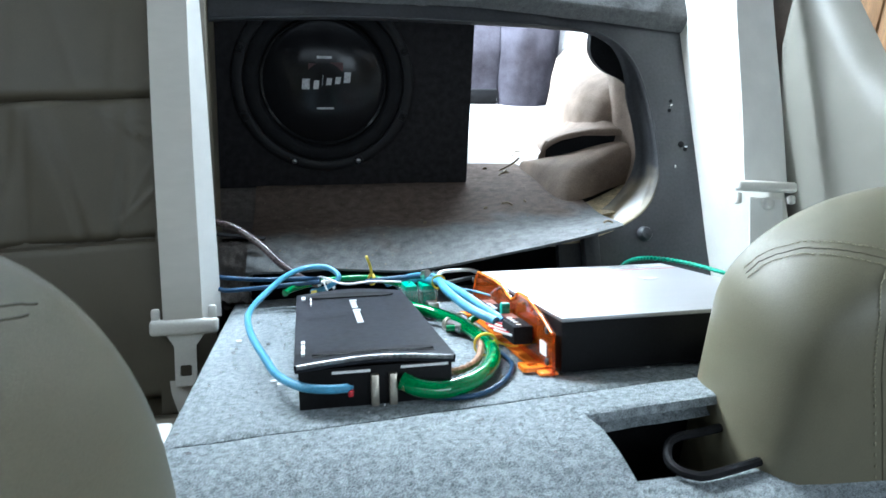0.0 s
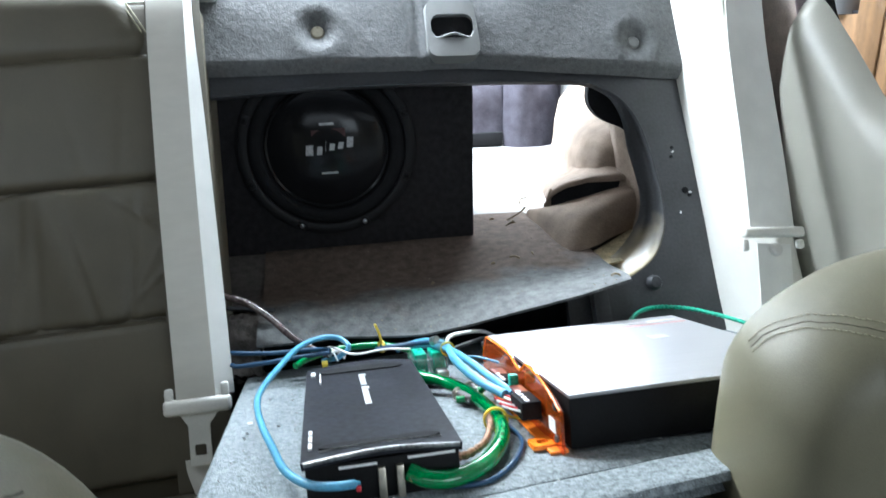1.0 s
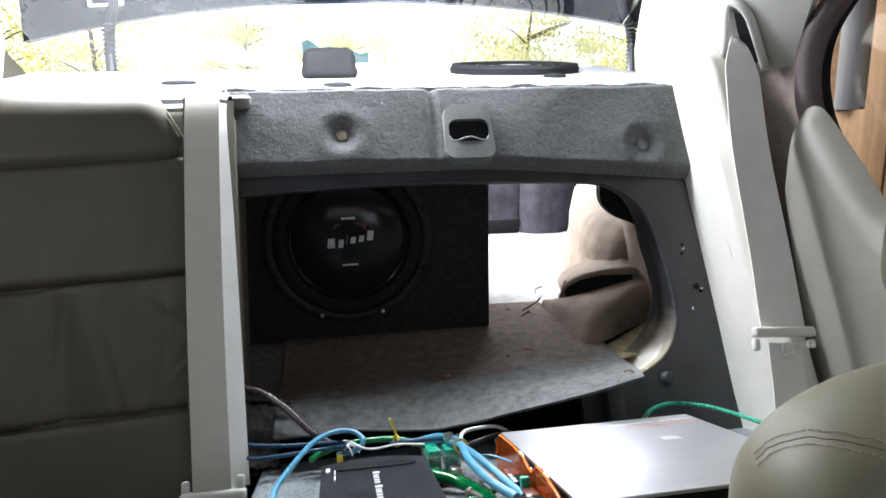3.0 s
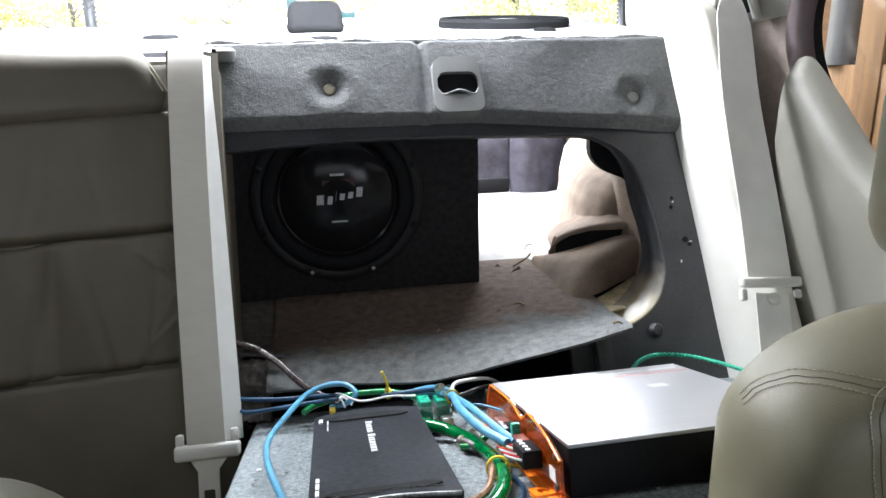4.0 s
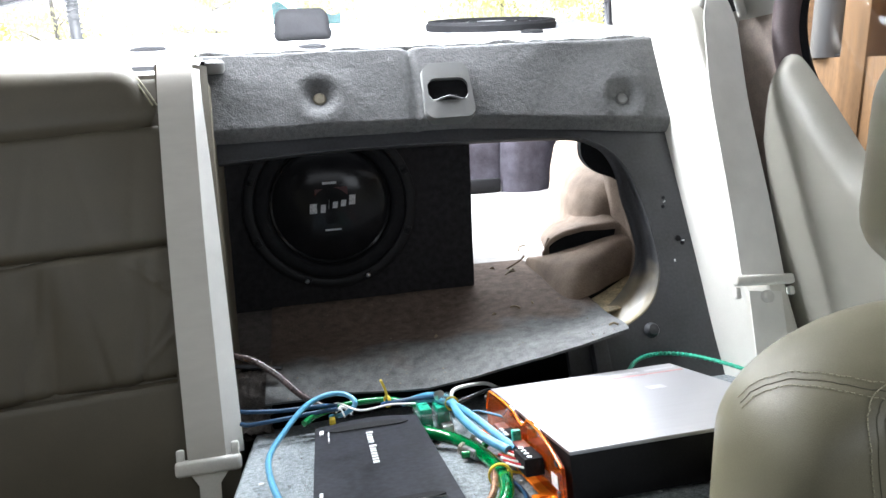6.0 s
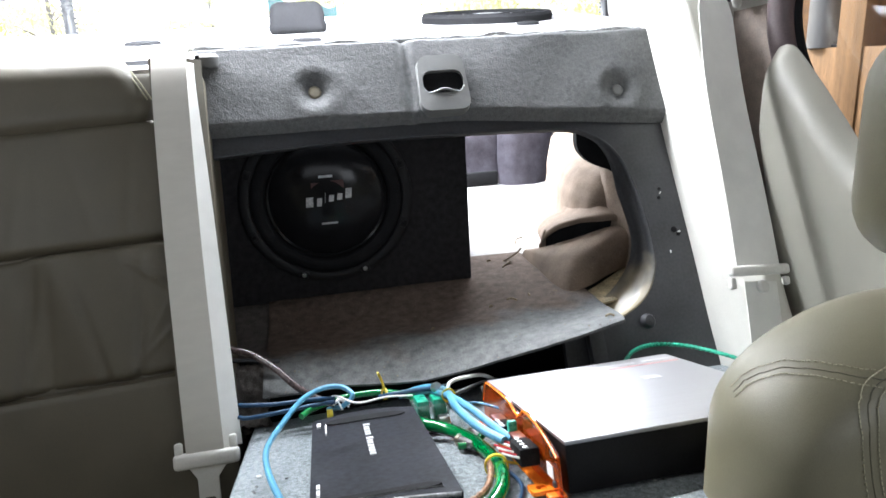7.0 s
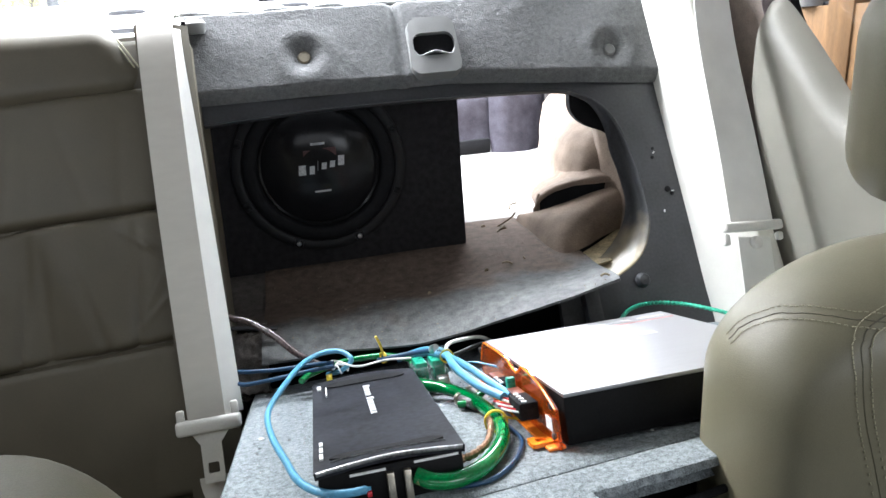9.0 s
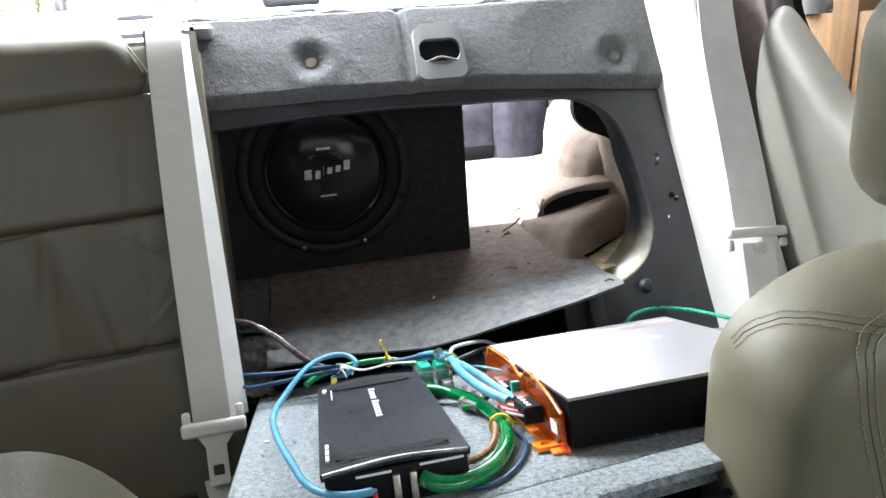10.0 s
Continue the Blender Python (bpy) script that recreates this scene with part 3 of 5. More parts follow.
solo("inner_mat", sheet(30, 24, lambda u, v: (-0.60 + 0.570 * u, 0.945 + 0.325 * v, 0.7165 - mat_sag(0.945 + 0.325 * v) - 0.004 * (1 - v) + 0.002 * nz((u * 5, v * 3, 4), 2)), 0.006), "carpet_trunk", "grey felt mat beside and under the speaker box", "mat")
solo("trunk_mat", sheet(80, 60, mat_sheet, 0.0035), "mat_two_tone", "grey felt trunk mat, browner towards the back, with a drooping cut edge", "mat")


solo("trunk_floor_edge", sheet(20, 30, lambda u, v: (-0.080 + 0.046 * u, 0.862 + 0.075 * v, 0.640 + 0.060 * min(1, v * 1.4) + 0.005 * nz((u * 3, v * 6, 2), 2)), 0.02), "carpet_trunk", "ragged dark carpet at the trunk floor's edge", "carpet", kind="structure")

# wheel arch liner at the right of the trunk: a ramp, a hooded slot and the wall beside them
ws = thing("trunk_side", at(0.6, 1.2, 0.714), "brown-grey moulded liner over the wheel arch, with a dark slot", "liner", kind="structure")
WI = at(-0.6, -1.2, -0.714)


def mixline(pts, u):
    k = u * (len(pts) - 1)
    i = min(int(k), len(pts) - 2)
    t = k - i
    return Vector(pts[i]).lerp(Vector(pts[i + 1]), t)


RAMP_LOW = spline([(0.474, 1.250, 0.7200), (0.470, 1.16, 0.7190), (0.467, 1.07, 0.7185), (0.474, 1.005, 0.7220), (0.510, 1.015, 0.7260), (0.560, 1.047, 0.7310), (0.645, 1.085, 0.7400)], 6)
RAMP_HIGH = spline([(0.478, 1.235, 0.732), (0.484, 1.190, 0.748), (0.500, 1.165, 0.758), (0.530, 1.142, 0.771), (0.565, 1.124, 0.786), (0.600, 1.108, 0.799), (0.650, 1.085, 0.806)], 6)


def ramp(u, v):
    p = mixline(RAMP_LOW, u).lerp(mixline(RAMP_HIGH, u), v)
    p.z += 0.016 * math.sin(math.pi * v) * min(1, 0.3 + 2 * u) + 0.0015 * nz((u * 4, v * 3, 0), 1.5)
    p.y -= 0.010 * math.sin(math.pi * v) * min(1, 2 * u)
    return p


part("ramp", moved(sheet(40, 24, ramp, -0.004), WI), "liner", ws)


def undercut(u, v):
    """A black sheet that stands in for the shade below the ramp's front lip."""
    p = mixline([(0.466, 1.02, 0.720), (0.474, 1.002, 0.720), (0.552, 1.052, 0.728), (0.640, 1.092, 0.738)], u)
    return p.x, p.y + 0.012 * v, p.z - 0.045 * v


# the sill's pale colour carries the same painted light as the rim's corner
part("sill", moved(sheet(14, 6, lambda u, v: (0.474 + 0.135 * u, 0.950 + (0.040 + 0.082 * u) * v, 0.7165 + 0.008 * u + 0.010 * u * u), 0.003), WI), "metal_lit", ws, "metal sill below the liner's lip, its strong light put into the colour")
part("undercut", moved(sheet(20, 4, undercut, 0.004), WI), "black", ws, "black sheet standing in for shade below the liner's lip")


def slot_y(x):
    return 1.19 - 0.60 * (x - 0.47)


def along(prof, x):
    """Height of a profile of (x, z) at x."""
    for (a, za), (b, zb) in zip(prof, prof[1:]):
        if x <= b:
            return za + (zb - za) * max(0, x - a) / (b - a)
    return prof[-1][1]


LIP = [(0.486, 0.765), (0.490, 0.778), (0.497, 0.788), (0.506, 0.796), (0.520, 0.805), (0.55, 0.817), (0.60, 0.823), (0.66, 0.824)]


def hood(u, v):
    """The lip over the slot: u across, v back from its edge."""
    x = 0.487 + 0.156 * u
    d = 0.16 * v ** 1.5
    r = 0.010
    z = along(LIP, x) - r * (1 - math.sqrt(max(0.0, 1 - (1 - min(1, d / r)) ** 2))) + (0.34 * min(1, max(0, (u - 0.38) / 0.3)) - 0.15) * d
    return x + 0.3 * d * (1 - u), slot_y(x) + d, z + 0.001 * nz((u * 7, v * 6, 3), 1.2)


part("hood", moved(sheet(60, 30, hood, 0.005), WI), "liner", ws)


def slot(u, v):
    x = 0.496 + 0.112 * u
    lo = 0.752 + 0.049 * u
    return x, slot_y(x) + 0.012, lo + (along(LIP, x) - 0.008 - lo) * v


# black sheet across the slot, in place of the shade within it
part("slot", moved(sheet(24, 6, slot, 0.004), WI), "black", ws, "black sheet standing in for the slot's shade under the hood")
part("cheek", moved(sheet(10, 8, lambda u, v: (0.484 + 0.016 * u, slot_y(0.484 + 0.016 * u) + 0.002 + 0.012 * u ** 2, 0.735 + (along(LIP, 0.484 + 0.016 * u) - 0.003 - 0.735) * v), 0.004), WI), "liner", ws)
ARCH = [(0.545, 0.70), (0.555, 0.77), (0.559, 0.804), (0.565, 0.838), (0.576, 0.866), (0.598, 0.888), (0.628, 0.901), (0.67, 0.925), (0.74, 0.95), (0.85, 0.98)]


ARCH_PLAN = [(0.80, 1.95, 0), (0.67, 1.62, 0), (0.605, 1.38, 0), (0.582, 1.26, 0), (0.582, 1.20, 0), (0.594, 1.158, 0), (0.622, 1.135, 0), (0.68, 1.125, 0)]


def arch(u, v):
    """The rounded mass over the wheel: u from its far side round to its front, v up."""
    p = mixline([(a, b, 0) for a, b in ARCH], v)
    q = mixline(ARCH_LINE, u)
    return q.x + p.x - 0.565 + 0.003 * nz((u * 6, v * 7, 1), 1.1), q.y + 0.3 * max(0, p.y - 0.80), p.y + 0.002 * nz((u * 6, v * 7, 5), 1.4)


ARCH_LINE = spline(ARCH_PLAN, 6)
part("arch", moved(sheet(50, 50, arch, 0.006), WI), "liner", ws)


def corner(u, v):
    p = mixline([(0.622, 1.130, 0), (0.612, 1.105, 0), (0.606, 1.075, 0), (0.616, 1.04, 0), (0.620, 0.99, 0), (0.610, 0.945, 0)], u)
    z = 0.705 + 0.27 * v
    return p.x + 0.012 * v + 0.002 * nz((u * 3, v * 5, 9), 1.3), p.y + 0.46 * (z - 0.705), z


part("corner_wall", moved(sheet(24, 24, corner, -0.006), WI), "liner", ws)
part("side_wall", moved(sheet(20, 8, lambda u, v: (0.70 + 0.17 * min(1, u * 2.2), 1.35 + 0.95 * u, 0.70 + 0.42 * v), -0.01), WI), "carpet_light", ws)
vent = plate([(p.x, p.y) for p in spline([(0.512, 1.03, 0), (0.513, 0.990, 0), (0.515, 0.962, 0), (0.527, 0.943, 0), (0.548, 0.928, 0), (0.580, 0.915, 0), (0.606, 0.898, 0), (0.64, 0.885, 0), (0.70, 0.88, 0)], 4)] + [(0.70, 1.03)], [], 0.015)
solo("trunk_duct", moved(vent, frame_of((0, 1.070, 0), (1, 0, 0), (0, 0, 1), (0, -1, 0))), "black", "black plastic duct in the trunk corner", "duct")
tr = thing("trunk_rear_liner", at(0.6, 2.05, 0.714), "violet-grey carpeted rear panel of the trunk", "liner", kind="structure")
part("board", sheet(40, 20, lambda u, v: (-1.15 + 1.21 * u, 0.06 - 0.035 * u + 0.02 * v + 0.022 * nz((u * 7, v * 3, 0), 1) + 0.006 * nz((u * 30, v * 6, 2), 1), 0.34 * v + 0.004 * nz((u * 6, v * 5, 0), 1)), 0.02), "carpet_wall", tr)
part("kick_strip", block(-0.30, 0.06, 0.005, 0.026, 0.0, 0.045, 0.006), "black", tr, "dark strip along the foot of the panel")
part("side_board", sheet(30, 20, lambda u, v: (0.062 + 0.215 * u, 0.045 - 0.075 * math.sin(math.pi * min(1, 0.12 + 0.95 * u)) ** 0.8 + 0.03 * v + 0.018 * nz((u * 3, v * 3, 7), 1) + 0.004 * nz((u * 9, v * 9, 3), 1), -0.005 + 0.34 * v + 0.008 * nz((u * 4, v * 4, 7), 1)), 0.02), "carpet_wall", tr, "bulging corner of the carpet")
part("button", moved(lathe([(0.0001, 0.006), (0.009, 0.004), (0.011, 0)], 14), at(0.12, 0.01, 0.26) @ pose(0, 0, 0, 90, 0, -30)), "liner", tr)
solo("wall_trunk_left", block(-0.64, -0.60, 0.9, 2.35, 0.66, 1.2), "liner", "carpeted far side of the trunk", "wall", kind="structure")
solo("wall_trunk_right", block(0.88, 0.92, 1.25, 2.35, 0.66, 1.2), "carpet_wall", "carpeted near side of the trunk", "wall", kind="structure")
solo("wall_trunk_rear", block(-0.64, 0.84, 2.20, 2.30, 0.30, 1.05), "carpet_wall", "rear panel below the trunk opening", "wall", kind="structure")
# crumbs and dust on the mat
rng = random.Random(7)
V, F = [], []
for i in range(200):
    p = Vector(mat_sheet(rng.uniform(0.03, 0.98), rng.random() ** 1.3 * 0.95))
    r, a = rng.uniform(0.0005, 0.0014), rng.uniform(0, 3.14)
    c, s = math.cos(a) * r, math.sin(a) * r
    n0 = len(V)
    V += [(p.x - 1.7 * c, p.y - 1.7 * s, p.z + 0.001), (p.x + 0.8 * s, p.y - 0.8 * c, p.z + 0.001), (p.x + 1.7 * c, p.y + 1.7 * s, p.z + 0.001), (p.x - 0.8 * s, p.y + 0.8 * c, p.z + 0.001), (p.x, p.y, p.z + 0.001 + r)]
    F += [(n0, n0 + 1, n0 + 4), (n0 + 1, n0 + 2, n0 + 4), (n0 + 2, n0 + 3, n0 + 4), (n0 + 3, n0, n0 + 4)]
me = bpy.data.meshes.new("mat_crumbs")
me.from_pydata(V, [], F)
me.materials.append(M["crumb"])
tagged(new("mat_crumbs", me), "pale crumbs and dust on the trunk mat", "crumbs", kind="stuff")
# loose litter on the mat
for i, (x, y, ln, a) in enumerate(((0.422, 1.195, 0.030, 35), (0.408, 1.023, 0.010, 80), (0.372, 1.010, 0.018, -30), (0.455, 1.02, 0.012, 10), (0.43, 1.21, 0.022, 60), (0.395, 1.235, 0.008, 0), (0.33, 0.99, 0.006, 20), (0.22, 0.93, 0.006, 50), (0.46, 0.82, 0.013, -10), (0.50, 1.36, 0.05, 55))):
    zz = 0.7205 if y > 0.9 else 0.722
    if i == 8:
        zz = 0.752
    solo("twig", moved(tube([(-ln / 2, 0, 0.001), (0, ln * 0.12, 0.003), (ln / 2, 0, 0.001)], 0.0016, 3, 6), at(x, y, zz) @ pose(0, 0, 0, 0, 0, a)), "bark", "dry brown twig lying on the trunk mat", "twig", group="litter on the trunk mat")

solo("long_twig", tube([(0.405, 1.232, 0.714), (0.425, 1.225, 0.722), (0.445, 1.205, 0.742), (0.452, 1.200, 0.752)], 0.0018, 6, 6), "bark", "long dark twig leaning against the trunk liner", "twig", group="litter on the trunk mat")

# subwoofer in its box
SB = at(0.0, 1.155, 0.716)
sb = thing("subwoofer_box", SB, "charcoal carpeted box with one black subwoofer, standing in the trunk", "speaker")
CXS, CZS = 0.0855, 0.179
rim_loop = [(CXS + 0.140 * math.cos(2 * math.pi * i / 48), CZS + 0.140 * math.sin(2 * math.pi * i / 48)) for i in range(48)]
face = plate(rrect(-0.50, 0.338, 0.0, 0.340, 0.006, 3), [rim_loop], 0.018)
part("baffle", moved(face, Matrix(((1, 0, 0, 0), (0, 0, -1, 0), (0, 1, 0, 0), (0, 0, 0, 1)))), "box_carpet", sb)
part("cabinet", block(-0.50, 0.338, 0.019, 0.36, 0.0, 0.340, 0.006), "box_carpet", sb)
WF = SB @ frame_of((CXS, 0, CZS), (1, 0, 0), (0, 0, 1), (0, -1, 0))
wf = part("driver_frame", moved(lathe([(0.131, 0.001), (0.133, 0.006), (0.137, 0.008), (0.146, 0.008), (0.149, 0.006), (0.150, 0.0)], 72), SB.inverted() @ WF), "frame_grey", sb, "grey cast ring with screws")
for i in range(8):
    a = radians(22.5 + 45 * i)
    part("lug", moved(block(-0.0065, 0.0065, -0.008, 0.008, 0.004, 0.0105, 0.002), SB.inverted() @ WF @ Matrix.Rotation(a, 4, "Z") @ at(0.1415, 0, 0)), "frame_grey", wf)
    part("screw", moved(lathe([(0.0001, 0.0135), (0.003, 0.013), (0.0042, 0.0115), (0.0042, 0.009)], 12), SB.inverted() @ WF @ at(0.1415 * math.cos(a), 0.1415 * math.sin(a), 0)), "steel" if i in (5, 6) else "rubber", wf)
part("surround", moved(lathe([(0.132, 0.003)] + [(0.120 + 0.012 * math.cos(radians(t)), 0.000 + 0.006 * math.sin(radians(t))) for t in range(0, 181, 15)] + [(0.106, -0.004)], 72), SB.inverted() @ WF), "rubber", sb)
cone = lathe([(0.104, -0.004), (0.098, -0.008), (0.060, -0.030), (0.045, -0.036)] , 64)
part("cone", moved(cone, SB.inverted() @ WF), "cone", sb)
cap = lathe([(0.104, -0.010), (0.1, -0.006), (0.092, -0.002), (0.075, 0.005), (0.05, 0.010), (0.025, 0.013), (0.0001, 0.014)], 64)
part("dust_cap", moved(cap, SB.inverted() @ WF), "cone", sb, "glossy domed black dust cap")
LG = SB.inverted() @ WF
xs = -0.040
for i, (w, h, dy) in enumerate(((0.018, 0.017, 0), (0.014, 0.014, -0.003), (0.006, 0.017, 0.002), (0.014, 0.011, 0), (0.014, 0.011, 0), (0.016, 0.017, 0.003))):
    bar = plate([(0.002, -h / 2), (w - 0.0035, -h / 2), (w - 0.0015, h / 2), (0.004, h / 2)], [], 0.0008)
    part("mark_bar", moved(bar, LG @ at(xs, 0.004 + dy + 0.12 * xs, 0.0162 - 2.0 * xs * xs)), "worn_print", sb)
    xs += w + 0.0005
part("upper_mark", moved(block(-0.012, 0.012, 0.040, 0.044, 0.0085, 0.0122), LG), "worn_print", sb)
part("lower_mark", moved(block(-0.014, 0.014, -0.042, -0.039, 0.0085, 0.0122), LG), "worn_print", sb)
for x0, x1, y0, y1 in ((-0.026, -0.010, 0.020, 0.032), (0.008, 0.030, 0.020, 0.034), (-0.026, -0.012, -0.020, 0.0), (0.014, 0.032, -0.014, 0.0)):
    part("red_mark", moved(block(x0, x1, y0, y1, 0.009, 0.0119), LG), "red_print", sb)


# ---- folded seat back with carpet ----
def deck_z(y):
    """Height of the folded seat back along the car."""
    return 0.731 - 0.27 * (y - 0.508) - (1.2 * (0.36 - y) ** 1.5 if y < 0.36 else 0)


def seam_y(x):
    """Where the carpet is cut across the seat back."""
    return 0.398 + 0.112 * (x + 0.05)


fs = thing("folded_seat_back", at(0.3, 0.5, 0.62), "folded rear seat back covered in grey carpet", "seat")
FI = at(-0.3, -0.5, -0.62)


def deck(u, v):
    x = -0.062 + 0.85 * u
    yb = 0.893 + 0.10 * u
    ya = seam_y(x) + 0.0008
    y = ya + (yb - ya) * v
    z = deck_z(y)
    e = 0.014
    dx = min(x + 0.062, 0.788 - x)
    dy = yb - y
    if dx < e:
        z -= e - math.sqrt(max(0, e * e - (e - dx) ** 2))
    if dy < e:
        z -= e - math.sqrt(max(0, e * e - (e - dy) ** 2))
    if y - ya < 0.003:
        z -= 0.002
    return x, y, z + 0.0008 * nz((x, y, 0), 30)


part("carpet", moved(sheet(120, 90, deck, 0.03), FI), "carpet_seat", fs)


def deck_front(x0, x1, near_edge):
    def f(u, v):
        x = x0 + (x1 - x0) * u
        yb = seam_y(x) - 0.0008
        ya = near_edge(x)
        y = ya + (yb - ya) * v
        z = deck_z(y)
        if yb - y < 0.003:
            z -= 0.002
        if x0 < 0:
            dx = x - x0
            if dx < 0.014:
                z -= 0.014 - math.sqrt(max(0, 0.014 ** 2 - (0.014 - dx) ** 2))
        else:
            d = y - ya
            if d < 0.008:
                z -= 0.008 - math.sqrt(max(0, 0.008 ** 2 - (0.008 - d) ** 2))
        return x, y, z + 0.0008 * nz((x, y, 0), 30)
    return sheet(max(8, int((x1 - x0) * 130)), 40 if x0 < 0 else 14, f, 0.02)


part("carpet_edge", moved(deck_front(-0.062, 0.238, lambda x: 0.20), FI), "carpet_seat", fs, "grey carpet wrapped over the seat's top edge")
part("carpet_strip", moved(deck_front(0.238, 0.788, lambda x: 0.383 + 0.11 * (x - 0.238) + 0.003 * nz((x, 0, 0), 40)), FI), "carpet_seat", fs)
part("carpet_lip", moved(sheet(40, 14, lambda u, v: (0.262 + 0.52 * u, 0.20 + 0.150 * v, 0.700 + 0.035 * v - 0.006 * max(0, v - 0.9) * 10), 0.02), FI), "carpet_seat", fs)
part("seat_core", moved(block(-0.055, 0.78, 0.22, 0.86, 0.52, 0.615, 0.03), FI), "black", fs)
# black blocks that stand in for the shade in the carpet's cut-out
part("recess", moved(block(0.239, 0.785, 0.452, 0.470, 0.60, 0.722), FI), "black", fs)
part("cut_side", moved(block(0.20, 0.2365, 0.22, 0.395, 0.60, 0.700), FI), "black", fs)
wl = tube([(0.42, 0.398, 0.737), (0.345, 0.385, 0.738), (0.312, 0.380, 0.738), (0.300, 0.369, 0.737), (0.295, 0.355, 0.736), (0.303, 0.343, 0.736), (0.325, 0.341, 0.736), (0.42, 0.36, 0.736)], 0.0034, 5, 8)
part("striker_loop", moved(wl, FI), "rubber", fs, "black wire latch loop")
# pale flecks of fluff in the carpet
rng = random.Random(11)
V, F = [], []
for i in range(420):
    x, y = rng.uniform(-0.05, 0.77), rng.uniform(0.30, 0.88) if rng.random() < 0.8 else rng.uniform(0.22, 0.45)
    if x > 0.23 and y < 0.47:
        continue
    r, a = rng.uniform(0.0006, 0.0016), rng.uniform(0, 3.14)
    c, s = math.cos(a) * r, math.sin(a) * r
    z = deck_z(y) + 0.0012
    n0 = len(V)
    V += [(x - 1.6 * c, y - 1.6 * s, z), (x + 0.7 * s, y - 0.7 * c, z), (x + 1.6 * c, y + 1.6 * s, z), (x - 0.7 * s, y + 0.7 * c, z), (x, y, z + r)]
    F += [(n0, n0 + 1, n0 + 4), (n0 + 1, n0 + 2, n0 + 4), (n0 + 2, n0 + 3, n0 + 4), (n0 + 3, n0, n0 + 4)]
me = bpy.data.meshes.new("carpet_fluff")
me.from_pydata(V, [], F)
me.materials.append(M["fluff"])
tagged(new("carpet_fluff", me), "pale flecks of fluff in the grey seat carpet", "fluff", kind="stuff")
# torn bits of white lint on the carpet
for x, y in ((0.018, 0.506), (0.012, 0.515), (-0.03, 0.66)):
    solo("lint", moved(block(-0.003, 0.003, -0.002, 0.002, 0, 0.002, 0.0008), at(x, y, deck_z(y))), "white_print", "scrap of white lint on the seat carpet", "lint", group="lint on the seat back")

# ---- upright rear seat back ----
st = thing("bench_seat", LS, "upright rear seat back in beige leather with horizontal seams", "seat")
ROWS_S = [("lower_panel", -0.02, 0.1855), ("pleated_panel", 0.186, 0.3675), ("upper_panel", 0.368, 0.538)]


def pad(x0, x1, s0, s1, puff, seed=0.0, wrinkle=0.0):
    def f(u, v):
        x = x0 + (x1 - x0) * u
        s = s0 + (s1 - s0) * v + 0.042 * (x + 0.143) + 0.008
        ex = min(u, 1 - u) * (x1 - x0) / 0.014
        es = min(v, 1 - v) * (s1 - s0) / 0.012
        e = min(1, ex, es)
        z = puff * math.sqrt(max(0, 1 - (1 - e) ** 2)) - puff + 0.0015 * nz((x, s, seed), 9)
        if wrinkle:
            q = x + 0.25 * s
            z += wrinkle * 1.6 * nz((q * 1.1, s * 0.30, seed), 9)
            for cx_, tilt, dep in ((-0.19, 0.10, 1.0), (-0.225, -0.25, 0.7), (-0.30, 0.05, 0.5), (-0.335, 0.16, 0.9), (-0.43, -0.08, 0.7), (-0.52, 0.12, 0.8)):
                d = (x - cx_ - tilt * (s - s0)) / 0.006
                z -= wrinkle * 0.45 * dep * math.exp(-d * d) * (1 - v) ** 0.7
            # pulled creases towards the belt
            for top, slope, reach in () if wrinkle < 0.005 else ((s1 - 0.010, -0.75, 1.0), (s1 - 0.014, -0.35, 0.6), (s0 + 0.012, 0.9, 0.8), (s0 + 0.004, 1.6, 0.6)):
                k = max(0.0, min(1.0, (x + 0.205) / 0.03))
                z += 0.0035 * reach * k * math.exp(-((s - top - slope * (x + 0.205)) / 0.0032) ** 2)
        return x, s, z
    return sheet(110, 44, f)


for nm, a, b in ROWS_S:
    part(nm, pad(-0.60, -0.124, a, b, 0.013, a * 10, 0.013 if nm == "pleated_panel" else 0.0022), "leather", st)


def roll(u, v):
    """The rounded top of the seat, its end cut on a slant."""
    if v < 0.3:
        k = v / 0.3
        s, z = 0.542 + 0.058 * k, 0.010 * math.sqrt(1 - (1 - min(1, k * 3)) ** 2) - 0.004 * (1 - k)
    else:
        a = radians(150 * (v - 0.3) / 0.7)
        s, z = 0.600 + 0.052 * math.sin(a), -0.040 + 0.050 * math.cos(a)
    end = -0.145 - 0.55 * max(0.0, s - 0.571) if s > 0.571 else -0.145 - 0.014 * ((0.571 - s) / 0.03) ** 2
    x = -0.60 + (end + 0.60) * u
    s += 0.042 * (x + 0.143) * max(0, 1 - 4 * v) + 0.0012 * nz((x, v, 0), 8)
    return x, s, z - 0.010 * max(0, (u - 0.93) / 0.07) ** 2


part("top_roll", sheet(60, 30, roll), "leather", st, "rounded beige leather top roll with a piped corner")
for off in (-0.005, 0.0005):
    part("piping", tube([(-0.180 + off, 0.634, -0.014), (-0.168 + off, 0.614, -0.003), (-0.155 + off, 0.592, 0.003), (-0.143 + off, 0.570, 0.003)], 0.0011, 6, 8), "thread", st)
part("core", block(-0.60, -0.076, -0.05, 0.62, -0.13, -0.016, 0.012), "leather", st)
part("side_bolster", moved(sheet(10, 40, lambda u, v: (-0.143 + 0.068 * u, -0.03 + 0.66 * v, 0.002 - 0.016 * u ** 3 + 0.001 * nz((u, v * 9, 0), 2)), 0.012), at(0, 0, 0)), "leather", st)

